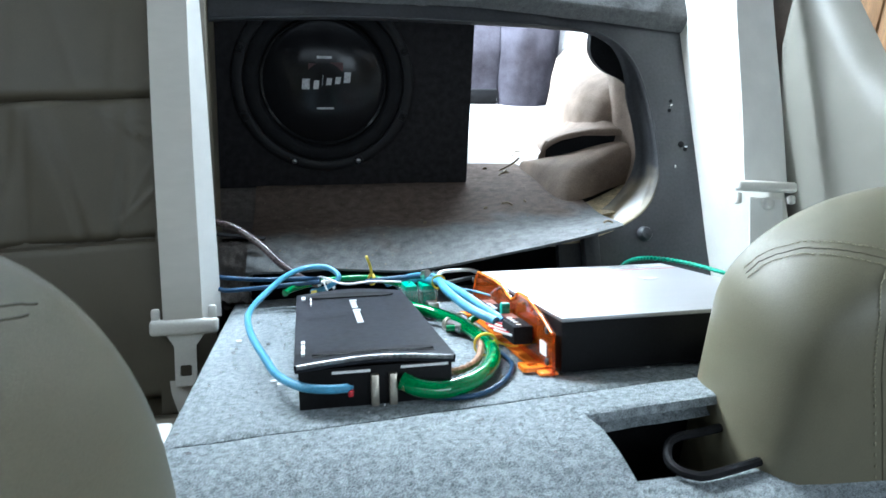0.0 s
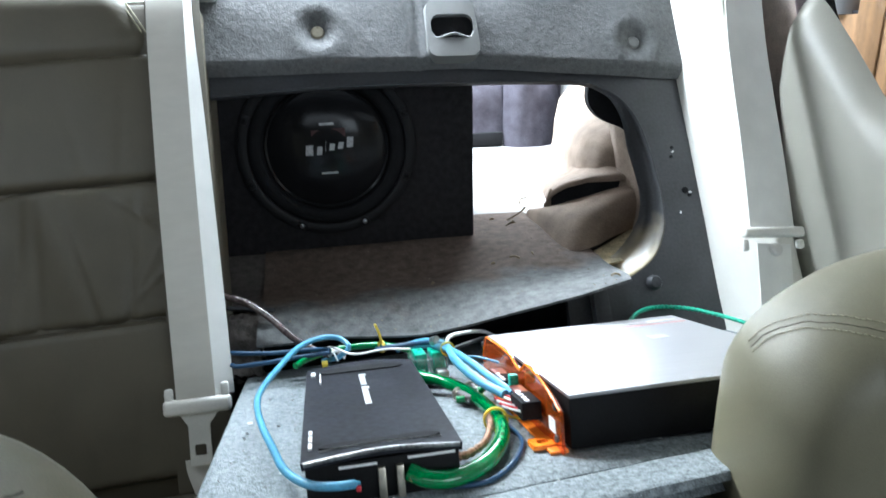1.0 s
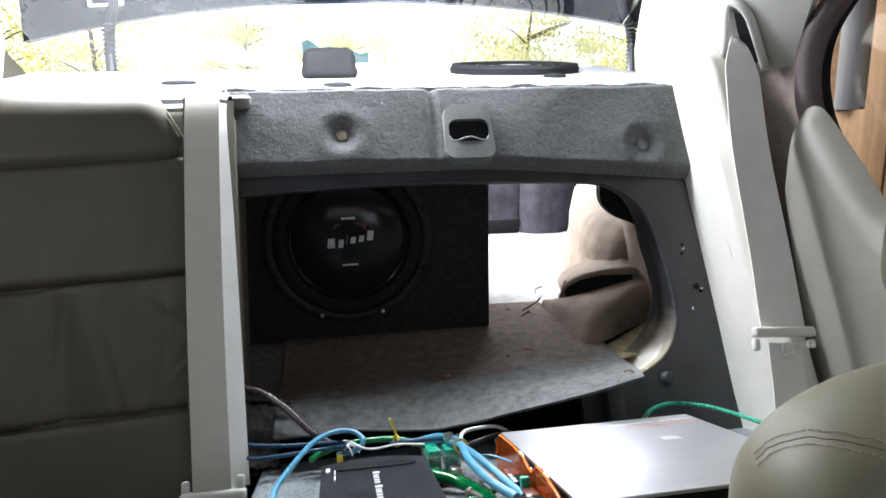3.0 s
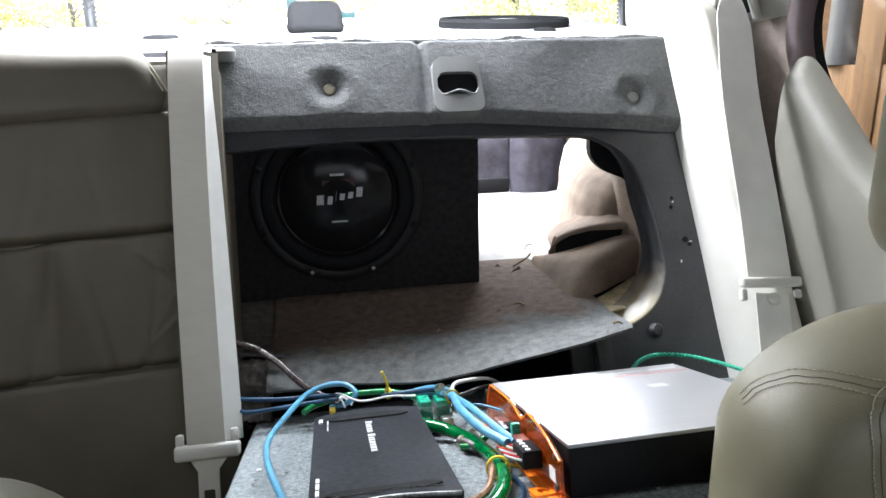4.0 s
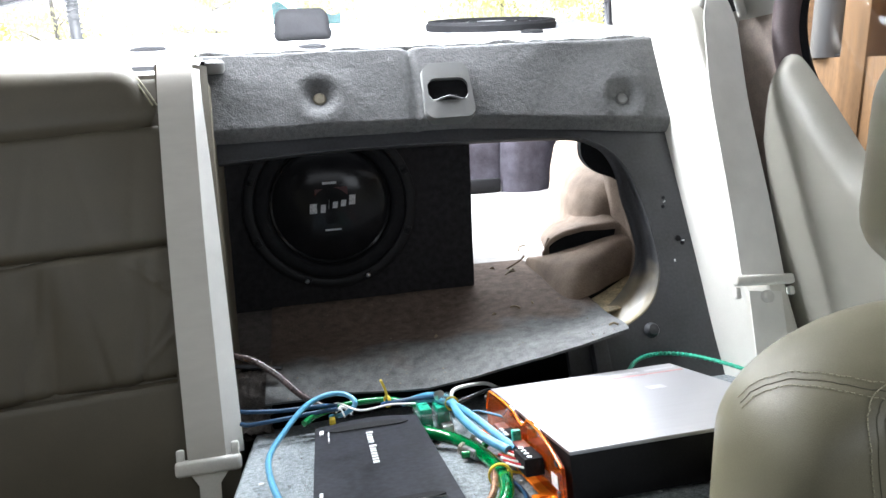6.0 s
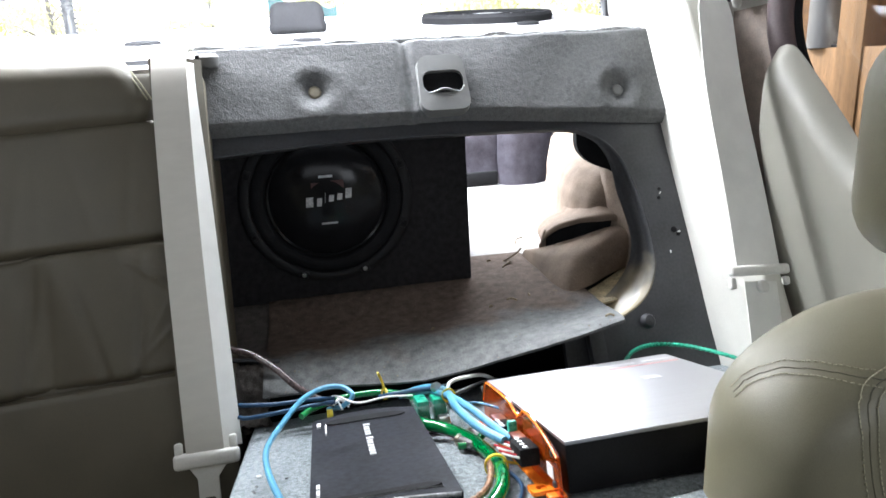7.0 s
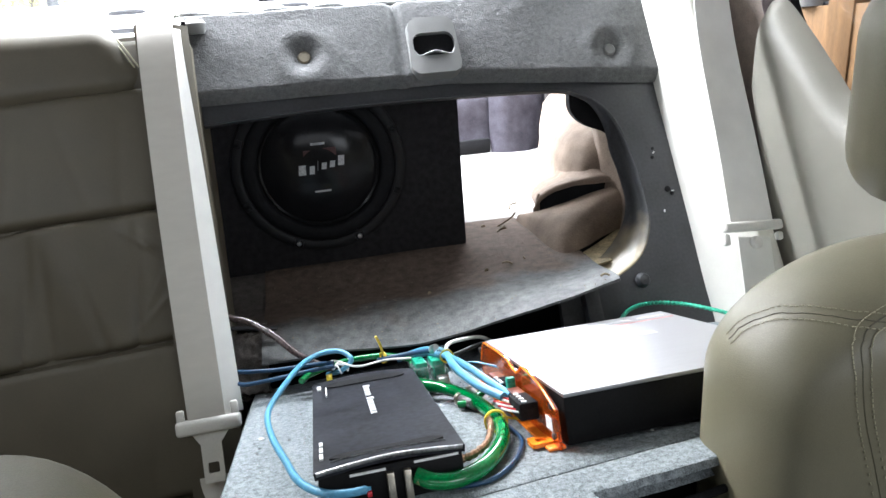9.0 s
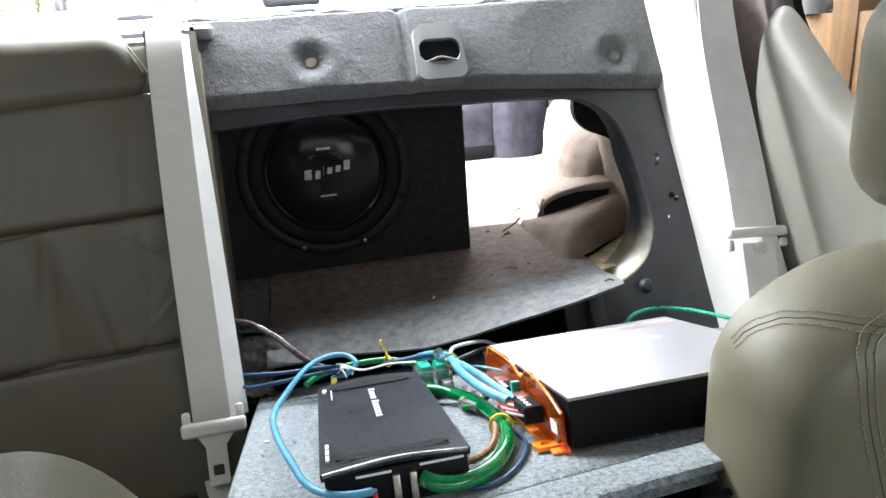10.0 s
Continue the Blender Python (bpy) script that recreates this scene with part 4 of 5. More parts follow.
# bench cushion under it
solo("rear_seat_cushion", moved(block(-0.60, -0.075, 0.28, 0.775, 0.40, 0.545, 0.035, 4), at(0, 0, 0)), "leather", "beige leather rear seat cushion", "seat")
bk = thing("seat_buckle", at(-0.135, 0.675, 0.545), "white seat belt buckle with a red button on the cushion", "buckle")
part("shell", block(-0.020, 0.020, -0.03, 0.03, 0.0, 0.022, 0.006), "buckle", bk)
part("button", block(-0.017, 0.012, -0.036, -0.029, 0.004, 0.018, 0.002), "red_plastic", bk, "red push button")


# ---- seat belts ----
def band(pts, w, thick=0.0016, side=None, twist=None):
    """Webbing along a smooth line; side is its direction across."""
    line = spline(pts, 8)
    n = len(line) - 1

    def f(u, v):
        k = v * n
        p = line[min(n, int(round(k)))]
        sd = Vector(side[0]).lerp(Vector(side[1]), v).normalized()
        ww = w * (twist(v) if twist else 1)
        return p + sd * ww * (u - 0.5) + Vector((0, 0, 0)) 
    return sheet(6, n, f, thick)


bl = thing("seat_belt", LS, "beige seat belt hanging down the upright seat back", "seat belt", group="rear seat belts")
part("webbing", band([(-0.114, 0.665, -0.06), (-0.114, 0.650, -0.02), (-0.1145, 0.605, 0.014), (-0.115, 0.45, 0.020), (-0.114, 0.30, 0.021), (-0.110, 0.088, 0.022)], 0.047, 0.0016, ((1, 0, 0.06), (1, 0, 0.0))), "belt", bl)
part("return_webbing", band([(-0.098, 0.660, -0.05), (-0.096, 0.605, 0.004), (-0.089, 0.45, 0.008), (-0.084, 0.30, 0.009), (-0.078, 0.09, 0.010)], 0.026, 0.0016, ((0.9, 0, -0.45), (0.9, 0, -0.45))), "belt_lit", bl, "second run of webbing behind, its light put into the colour")
tg = part("tongue", block(-0.150, -0.068, 0.070, 0.090, 0.012, 0.028, 0.005, 3), "buckle", bl, "pale plastic belt tongue")
part("shoulder", block(-0.148, -0.138, 0.086, 0.104, 0.014, 0.024, 0.003), "buckle", tg)
part("shoulder", block(-0.080, -0.070, 0.086, 0.106, 0.014, 0.024, 0.003), "buckle", tg)
tng = plate([(-0.132, 0.072), (-0.084, 0.072), (-0.096, 0.056), (-0.096, 0.006), (-0.122, 0.006), (-0.122, 0.056)], [rrect(-0.116, -0.102, 0.018, 0.032, 0.002, 2)], 0.004)
part("blade", moved(tng, at(0, 0, 0.022)), "buckle", tg, "tapered tongue blade with a slot")
part("lower_webbing", band([(-0.110, 0.012, 0.012), (-0.108, -0.005, 0.012), (-0.100, -0.03, 0.016), (-0.092, -0.07, 0.02)], 0.040, 0.0016, ((1, 0, 0), (0.8, 0, -0.5))), "belt", bl)
bg = thing("belt_guide", at(-0.082, 1.07, 1.137), "grey plastic belt guide on the seat's top corner", "belt guide")
gb = lathe([(0.0001, -0.012), (0.011, -0.011), (0.0135, -0.004), (0.0135, 0.006), (0.010, 0.011), (0.0001, 0.012)], 20)
part("body", moved(gb, at(0.012, 0.0, -0.001) @ Matrix.Diagonal((1.25, 1.2, 0.9, 1))), "latch", bg)
part("arm", block(-0.018, 0.014, -0.012, 0.03, -0.010, 0.009, 0.004), "latch", bg)
part("slot", block(-0.016, 0.002, -0.0135, -0.0118, 0.000, 0.007), "black", bg)

# belt on the other side
PB = (0.643, 0.752, 0.804)
bd = Vector((0.062, 0.235, 0.425)).normalized()
bx = (Vector((1, 0.02, -0.02)) - bd * bd.dot(Vector((1, 0.02, -0.02)))).normalized()
RB = frame_of(PB, bx, bd, bx.cross(bd))
rb = thing("seat_belt", RB, "beige seat belt hanging from the roof pillar over the side bolster", "seat belt", group="rear seat belts")
# this belt's brightness is put into its webbing colour
part("webbing", band([(0.010, 0.505, -0.035), (0.000, 0.47, -0.012), (-0.012, 0.40, 0.004), (-0.016, 0.28, 0.008), (-0.004, 0.12, 0.006), (0.002, 0.012, 0.004)], 0.066, 0.0014, ((0.85, 0, -0.3), (1, 0, 0.0)), lambda v: min(1.0, 0.16 + 2.3 * v)), "belt_lit", rb)
part("lower_webbing", band([(0.002, 0.0, 0.004), (0.000, -0.05, 0.006), (-0.004, -0.13, 0.010), (-0.010, -0.26, 0.02)], 0.046, 0.0016, ((1, 0, 0.1), (1, 0, 0.1))), "belt_lit", rb)
tg = part("tongue", moved(block(-0.045, 0.045, -0.004, 0.010, -0.002, 0.010, 0.004, 3), pose(0, 0.012, 0.004, 0, 0, 4)), "buckle", rb, "pale plastic belt tongue")
part("hook", block(-0.045, -0.036, -0.012, 0.004, 0.0, 0.009, 0.003), "buckle", tg)
part("hook", block(0.037, 0.046, -0.004, 0.008, 0.0, 0.009, 0.003), "buckle", tg)
part("stop_button", moved(lathe([(0.0001, 0.009), (0.006, 0.008), (0.0085, 0.005), (0.0085, 0)], 20), at(0.002, -0.008, 0.006)), "buckle", rb, "round white stop button")

# belt slot in the pillar
def on_pillar(y, z, off=0.0):
    """A point on the pillar trim, off towards the cabin."""
    w = max(0.0, (z - 1.02) / 0.50)
    ya = 0.920 - 1.05 * max(0, z - 1.205) ** 1.06
    u = min(1.0, max(0.0, (y - ya) / (1.68 - 0.62 * w - ya)))
    return Vector((pillar(u, (z - 0.45) / 1.07)[0] - off, y, z))


bs = thing("belt_slot", at(0.71, 1.02, 1.22), "dark belt slot with a pale moulded rim", "belt slot")
BI = at(-0.71, -1.02, -1.22)
SLIT_A = spline([(1.003, 1.258, 0), (1.010, 1.238, 0), (1.020, 1.212, 0), (1.040, 1.185, 0)], 4)
SLIT_B = spline([(0.992, 1.256, 0), (0.988, 1.240, 0), (0.996, 1.214, 0), (1.010, 1.185, 0)], 4)
part("mouth", moved(sheet(6, 12, lambda u, v: on_pillar(*(mixline(SLIT_A, v).lerp(mixline(SLIT_B, v), u).xy), 0.004), 0.002), BI), "black", bs)
part("flank", moved(sheet(8, 14, lambda u, v: on_pillar(*(Vector((1.000 + 0.085 * v ** 1.4, 1.268 - 0.095 * v, 0)).lerp(mixline(SLIT_A, v), u).xy), 0.014 - 0.009 * u), 0.002), BI), "plastic", bs)
part("rim", moved(tube([on_pillar(y, z, 0.008) for y, z in ((1.098, 1.165), (1.080, 1.188), (1.040, 1.224), (1.014, 1.256), (0.996, 1.272), (0.981, 1.266), (0.974, 1.250), (0.981, 1.222), (0.994, 1.194), (1.004, 1.178))], 0.0070, 6, 10), BI), "plastic", bs)


# side bolster beside the opening
def bolster(u, v):
    s = -0.12 + 0.665 * v
    a = u
    prof = [(0.645, -0.01), (0.650, 0.045), (0.660, 0.085), (0.685, 0.104), (0.715, 0.098), (0.733, 0.060), (0.738, 0.0)]
    k = a * (len(prof) - 1)
    i = min(int(k), len(prof) - 2)
    t = k - i
    x = prof[i][0] + (prof[i + 1][0] - prof[i][0]) * t
    d = prof[i][1] + (prof[i + 1][1] - prof[i][1]) * t
    top = max(0.0, (v - 0.86) / 0.14)
    w = math.sqrt(max(0, 1 - top ** 2))
    x = 0.693 + (x - 0.693) * (0.82 + 0.18 * w)
    d = d * (0.35 + 0.65 * w) * (1 - 0.10 * v)
    return BK @ Vector((x + 0.003 * nz((u * 2, v * 6, 3), 1.2) - 0.006 * v, s - 0.01 * top, d))


bo = thing("side_bolster", at(0, 0, 0), "leather side bolster beside the trunk opening, its bright light put into the colour", "bolster")
part("cushion", sheet(36, 60, bolster), "leather_lit", bo, sharp=60)
part("seam", tube([BK @ Vector((0.6525 + 0.001 * k, 0.16 + 0.30 * k, 0.062 - 0.010 * k)) for k in (0, 0.3, 0.6, 1)], 0.0006, 6, 6), "belt", bo)


# ---- front seats ----
def front_seat(label, x0, x1, y0, y1, z1, rx, rz, side):
    """A seat back with rounded shoulders; side is +1 where the gangway lies towards smaller x."""
    th = thing("front_seat", at((x0 + x1) / 2, y0, 0.40), label, "seat", group="front seats")
    inv = at(-(x0 + x1) / 2, -y0, -0.40)
    out = [(x0, 0.42), (x1, 0.42)] + arc(x1 - rx, z1 - rz, rx, rz, 0, 90, 14) + arc(x0 + rx, z1 - rz, rx, rz, 90, 180, 14)
    cxm, czm = (x0 + x1) / 2, 0.66
    rows = []
    bm = bmesh.new()
    D = y1 - y0
    for k in range(13):
        a = math.pi * k / 12
        ins = 0.055 * (1 - math.sin(a) ** 0.6)
        y = y0 + D / 2 - D / 2 * math.cos(a)
        row = []
        for x, z in out:
            d = Vector((cxm - x, czm - z)).normalized()
            row.append(bm.verts.new((x + d.x * ins, y, z + d.y * ins)))
        rows.append(row)
    n = len(out)
    for a, b in zip(rows, rows[1:]):
        for j in range(n):
            bm.faces.new((a[j], a[(j + 1) % n], b[(j + 1) % n], b[j]))
    for row in (rows[0], rows[-1]):
        c = bm.verts.new((cxm, row[0].co.y - (0.012 if row is rows[0] else -0.01), czm))
        for j in range(n):
            bm.faces.new((row[j], row[(j + 1) % n], c))
    bmesh.ops.recalc_face_normals(bm, faces=bm.faces)
    tree_ = BVHTree.FromBMesh(bm)

    def near(p, normal=False):
        q, nrm, _, _ = tree_.find_nearest(Vector(p))
        return (q, nrm) if normal else q

    part("backrest", moved(bm, inv), "leather_front", th, sharp=60)
    return th, inv, near


def stitches(pts, n, size=0.0016):
    bm = bmesh.new()
    total = len(pts) - 1
    for i in range(n):
        k = (i + 0.5) / n * total
        a = pts[int(k)]
        b = pts[min(total, int(k) + 1)]
        d = (b - a).normalized()
        m = Matrix.Translation(a.lerp(b, k - int(k))) @ d.to_track_quat("X", "Z").to_matrix().to_4x4()
        join(bm, moved(block(-size * 1.6, size * 1.6, -size * 0.4, size * 0.4, -size * 0.4, size * 0.4), m))
    return bm


def seam_on(th, inv, near, pts, cnt):
    line = [near(p) for p in spline(pts, 6)]
    part("seam", moved(tube(line, 0.0005, 0, 6), inv), "seam", th)
    for off in (0.006, -0.006):
        l2 = []
        for i, p in enumerate(line):
            d = (line[min(i + 1, len(line) - 1)] - line[max(i - 1, 0)]).normalized()
            q, nrm = near(p, True)
            l2.append(near(p + nrm.cross(d).normalized() * off) + nrm * 0.0009)
        part("stitching", moved(stitches(l2, cnt, 0.0008), inv), "thread", th)


rs, inv, on = front_seat("olive-beige leather front seat back with stitched seams", 0.355, 0.86, 0.325, 0.455, 0.927, 0.16, 0.10, 1)
seam_on(rs, inv, on, [(0.356, 0.412, 0.866), (0.366, 0.404, 0.881), (0.381, 0.387, 0.895), (0.398, 0.361, 0.9015), (0.419, 0.339, 0.900), (0.45, 0.328, 0.896), (0.52, 0.325, 0.890)], 42)
seam_on(rs, inv, on, [(0.440, 0.335, 0.905), (0.418, 0.333, 0.896), (0.411, 0.328, 0.884), (0.411, 0.326, 0.860), (0.416, 0.324, 0.828), (0.428, 0.323, 0.789), (0.45, 0.322, 0.72)], 44)
hr = block(0.468, 0.76, 0.355, 0.455, 0.950, 1.13, 0.048, 6)
part("headrest", moved(hr, inv), "leather_front", rs, sharp=50)
for x in (0.56, 0.66):
    part("headrest_post", moved(tube([(x, 0.40, 0.90), (x, 0.40, 0.98)], 0.006, 2, 10), inv), "steel", rs)
ls, inv, on = front_seat("olive-beige leather front seat back with stitched shoulder", -0.55, -0.007, 0.120, 0.275, 0.971, 0.07, 0.12, -1)
for off in (0.0, 0.011):
    line = [on(p) for p in spline([(-0.034, 0.225 - off, 0.958), (-0.042, 0.205 - off, 0.965), (-0.058, 0.185 - off, 0.969), (-0.085, 0.170 - off, 0.970), (-0.15, 0.155 - off, 0.969)], 8)]
    part("seam", moved(tube(line, 0.0005, 0, 6), inv), "seam", ls)

# ---- small amplifier ----
AM = DK @ at(0.093, 0.085, -0.002)
am = thing("amplifier", AM, "small matt black amplifier with dusty top, wired at its end", "amplifier")
W2, L2 = 0.062, 0.146


def amp_top(u, v):
    x, y = -W2 + 2 * W2 * u, -L2 + 2 * L2 * v
    endk = max(0, abs(2 * v - 1) - 0.80) / 0.20
    z = 0.037 + 0.0050 * endk * math.sin(math.pi * u)
    return x, y, z


part("body", block(-W2 + 0.004, W2 - 0.004, -L2 + 0.006, L2 - 0.006, 0.0, 0.034, 0.003), "amp_side", am)
part("top_cover", sheet(16, 30, amp_top, 0.006), "amp_black", am)
for s in (-1, 1):
    def groove(u, v, s=s):
        x = -W2 * 0.78 + 2 * W2 * 0.78 * u
        y = s * (L2 - 0.024) + (v - 0.5) * 0.0150 * min(1, 0.2 + 9 * u, 9.2 - 9 * u)
        return x, y, amp_top((x + W2) / (2 * W2), (y + L2) / (2 * L2))[2] + 0.0015
    part("vent_slot", sheet(16, 2, groove, 0.001), "black", am)
part("slot_rim", tube([(-W2 * 0.78, -L2 + 0.0165, 0.0382), (-W2 * 0.4, -L2 + 0.0165, 0.0395), (W2 * 0.4, -L2 + 0.0165, 0.0395), (W2 * 0.78, -L2 + 0.0165, 0.0382)], 0.0007, 6, 6), "amp_edge", am)
part("front_edge", tube([(-W2 + 0.002, -L2 + 0.0005, 0.0355), (-W2 * 0.5, -L2, 0.0385), (0, -L2, 0.0402), (W2 * 0.5, -L2, 0.0385), (W2 - 0.002, -L2 + 0.0005, 0.0355)], 0.0020, 6, 8), "amp_edge", am, "worn bright front edge")
part("end_plate", block(-W2 + 0.003, W2 - 0.003, -L2 + 0.001, -L2 + 0.007, 0.0, 0.033, 0.001), "amp_side", am)
part("marking", block(-W2 * 0.55, -W2 * 0.08, -L2 + 0.0002, -L2 + 0.0012, 0.0285, 0.0305), "white_print", am)
part("marking", block(W2 * 0.30, W2 * 0.90, -L2 + 0.0002, -L2 + 0.0012, 0.0295, 0.0315), "white_print", am)
for x in (-0.005, 0.009):
    part("terminal", block(x, x + 0.006, -L2 - 0.004, -L2 + 0.002, 0.002, 0.027, 0.001), "brass", am, "flat nickel terminal")
part("terminal", moved(disc(0.0048, 0.012, 14, 0.001), at(0.022, -L2 + 0.002, 0.018) @ pose(0, 0, 0, 90, 0, 0)), "copper", am, "round brass power terminal")
part("connector", block(-0.0225, -0.0185, -L2 - 0.007, -L2 + 0.002, 0.012, 0.0165, 0.001), "red_plastic", am, "red connector")
for x0, x1, y0, y1 in ((-0.0565, -0.052, 0.112, 0.128), (-0.047, -0.0455, 0.078, 0.096), (-0.047, -0.0455, 0.100, 0.122), (-0.0565, -0.0535, -0.120, -0.108), (-0.0565, -0.0535, -0.104, -0.092), (-0.0565, -0.0535, -0.088, -0.078)):
    part("marking", block(x0, x1, y0, y1, 0.0370, 0.0386), "white_print", am)
yy = 0.098
for i, ln in enumerate((0.011, 0.008, 0.010, 0.009, 0.009, 0.006, 0.011, 0.008, 0.009, 0.009, 0.009, 0.009, 0.009)):
    if i != 5:
        w = 0.0078 if i in (0, 6) else 0.0062
        part("mark_bar", block(-0.004, -0.004 + w, yy - ln * 0.50, yy, 0.0366, 0.0380), "white_print", am)
    yy -= ln
for sx in (-1, 1):
    for sy in (-1, 1):
        part("foot", block(sx * (W2 - 0.012) - 0.006, sx * (W2 - 0.012) + 0.006, sy * (L2 - 0.016) - 0.006, sy * (L2 - 0.016) + 0.006, -0.004, 0.001, 0.001), "rubber", am)

# ---- large amplifier ----
BA = DK @ at(0.393, 0.102, 0.0)
ba = thing("amplifier", BA, "large silver-topped amplifier with black sides and an orange end", "amplifier")
X0, X1, Y0, Y1, HH = -0.139, 0.112, -0.135, 0.135, 0.052
body = block(X0, X1, Y0, Y1, 0.003, HH - 0.003, 0.003)
part("body", body, "amp_side", ba)
part("top_plate", block(X0, X1, Y0 - 0.001, Y1 + 0.001, HH - 0.004, HH, 0.0012), "silver", ba, "brushed silver top plate")
for x0, x1, y in ((-0.007, 0.053, 0.112), (0.063, 0.104, 0.112)):
    part("maker_mark", moved(block(x0, x1, -0.0035, 0.0035, 0, 0.0004), at(0, y, HH)), "silver_print", ba)
part("red_mark", moved(block(0.01, 0.106, -0.003, 0.003, 0, 0.0003), at(0, 0.095, HH)), "red_print_pale", ba)
part("white_sticker", moved(block(0.024, 0.044, -0.007, 0.007, 0, 0.0004), at(0, 0.030, HH)), "silver_print", ba)
# orange acrylic end, as an upright plate with a dip between two humps
prof = [(-0.137, 0.002), (0.128, 0.002)] + [(0.128 - 0.026 * k / 6, 0.030 + 0.027 * math.sin(math.pi / 2 * k / 6)) for k in range(7)]
prof += [(0.040, 0.058), (0.005, 0.056), (-0.014, 0.050), (-0.026, 0.048), (-0.036, 0.052), (-0.044, 0.058)] + [(-0.05 - 0.087 * k / 6, 0.059 - 0.020 * (k / 6) ** 2) for k in range(7)]
op = plate(prof, [], 0.003)
part("inner_board", block(X0 - 0.003, X0 - 0.001, -0.090, 0.120, 0.016, 0.046), "maroon", ba, "maroon circuit board behind the end plate")
part("end_plate", moved(op, frame_of((X0 - 0.009, 0, 0), (0, 1, 0), (0, 0, 1), (-1, 0, 0))), "orange", ba, "translucent orange acrylic end plate")
part("plate_edge", moved(tube([(x, y, 0.0) for x, y in prof[2:]], 0.0012, 0, 6), frame_of((X0 - 0.009, 0, 0), (0, 1, 0), (0, 0, 1), (-1, 0, 0))), "orange_solid", ba, "bright orange cut edge")
part("end_flange", block(X0 - 0.018, X0 - 0.001, -0.133, 0.125, 0.001, 0.004, 0.001), "orange_solid", ba, "orange acrylic bottom flange")
foot = plate(rrect(-0.029, -0.004, -0.010, 0.010, 0.003, 3), [rrect(-0.023, -0.013, -0.0045, 0.0045, 0.003, 3)], 0.004)
part("mounting_foot", moved(foot, at(X0, -0.112, 0.006)), "orange_solid", ba, "orange mounting foot with a slot")
part("mounting_foot", moved(plate(rrect(-0.029, -0.004, -0.010, 0.010, 0.003, 3), [rrect(-0.023, -0.013, -0.0045, 0.0045, 0.003, 3)], 0.004), at(X0, 0.112, 0.006)), "orange_solid", ba, "orange mounting foot with a slot")
for y, ln in ((-0.078, 0.036), (-0.004, 0.030)):
    tb = part("terminal_block", block(X0 - 0.030, X0 - 0.011, y - ln / 2, y + ln / 2, 0.020, 0.037, 0.0015), "black", ba, "black screw terminal block")
    for k in range(4):
        part("terminal_screw", moved(disc(0.0026, 0.0012, 10), at(X0 - 0.0235, y - ln / 2 + ln * (k + 0.5) / 4, 0.037)), "steel", tb)
    for k in range(4):
        yk = y - ln / 2 + ln * (k + 0.5) / 4
        part("lead", tube([(X0 - 0.029, yk, 0.028), (X0 - 0.037, yk + 0.004, 0.030), (X0 - 0.044, yk + 0.010, 0.032)], 0.0013, 4, 6), "red_plastic" if k % 2 else "white_wire", tb)
    part("circuit_board", block(X0 - 0.0235, X0 - 0.0115, y + ln / 2 + 0.002, y + ln / 2 + 0.026, 0.034, 0.036), "maroon", ba)
for y, z in ((-0.126, 0.040), (-0.126, 0.012), (0.126, 0.044)):
    part("screw", moved(lathe([(0.0001, 0.002), (0.003, 0.0016), (0.0035, 0)], 10), frame_of((X0 - 0.009, y, z), (0, 1, 0), (0, 0, 1), (-1, 0, 0))), "metal_dark", ba)
part("green_plug", block(X0 - 0.022, X0 - 0.013, -0.034, -0.026, 0.030, 0.046, 0.0015), "green_dull", ba, "green screw plug")
part("sticker", moved(block(-0.008, 0.008, 0, 0.0006, -0.006, 0.006), at(X0 - 0.0095, -0.118, 0.022) @ pose(0, 0, 0, 0, 0, 90)), "white_print", ba)


# ---- wiring on the seat back ----
def dk(pts):
    return [DK @ Vector(p) for p in pts]


def cable(name, pts, r, material, label, sides=10, radius=None, n=8, cat="cable"):
    return solo(name, tube(pts, r, n, sides, radius), material, label, cat, group="amplifier wiring")


cable("power_cable", dk([(0.112, -0.063, 0.018), (0.126, -0.070, 0.013), (0.148, -0.067, 0.010), (0.177, -0.046, 0.010), (0.204, 0.004, 0.010), (0.213, 0.058, 0.010), (0.209, 0.124, 0.011), (0.191, 0.175, 0.014), (0.168, 0.200, 0.018), (0.156, 0.215, 0.020)]), 0.0072, "green_cable", "thick glossy green power cable looped beside the small amplifier", 14)
cable("signal_cable", dk([(0.074, -0.072, 0.019), (0.056, -0.072, 0.019), (0.036, -0.064, 0.020), (0.018, -0.034, 0.021), (0.006, 0.014, 0.022), (-0.011, 0.086, 0.028), (-0.017, 0.152, 0.034), (-0.002, 0.212, 0.044), (0.021, 0.290, 0.052), (0.048, 0.318, 0.056), (0.072, 0.316, 0.054), (0.084, 0.300, 0.044), (0.070, 0.310, 0.030), (0.050, 0.350, 0.018)]), 0.0034, "blue_cable", "pale blue signal cable looping round the small amplifier", 10, lambda k: 0.5 if k < 0.012 else 1)
cable("copper_lead", dk([(0.136, -0.046, 0.018), (0.150, -0.036, 0.014), (0.165, -0.030, 0.012), (0.186, -0.007, 0.012), (0.200, 0.030, 0.014), (0.206, 0.06, 0.012)]), 0.0034, "copper", "bare twisted copper lead beside the power cable", 8, lambda k: 1 + 0.18 * math.sin(k * 90))
cable("remote_wire", dk([(0.112, -0.048, 0.008), (0.138, -0.064, 0.003), (0.172, -0.066, 0.003), (0.202, -0.037, 0.003), (0.222, 0.004, 0.003), (0.222, 0.045, 0.004), (0.214, 0.10, 0.005)]), 0.0021, "blue_dark", "thin blue wire round the green power cable")
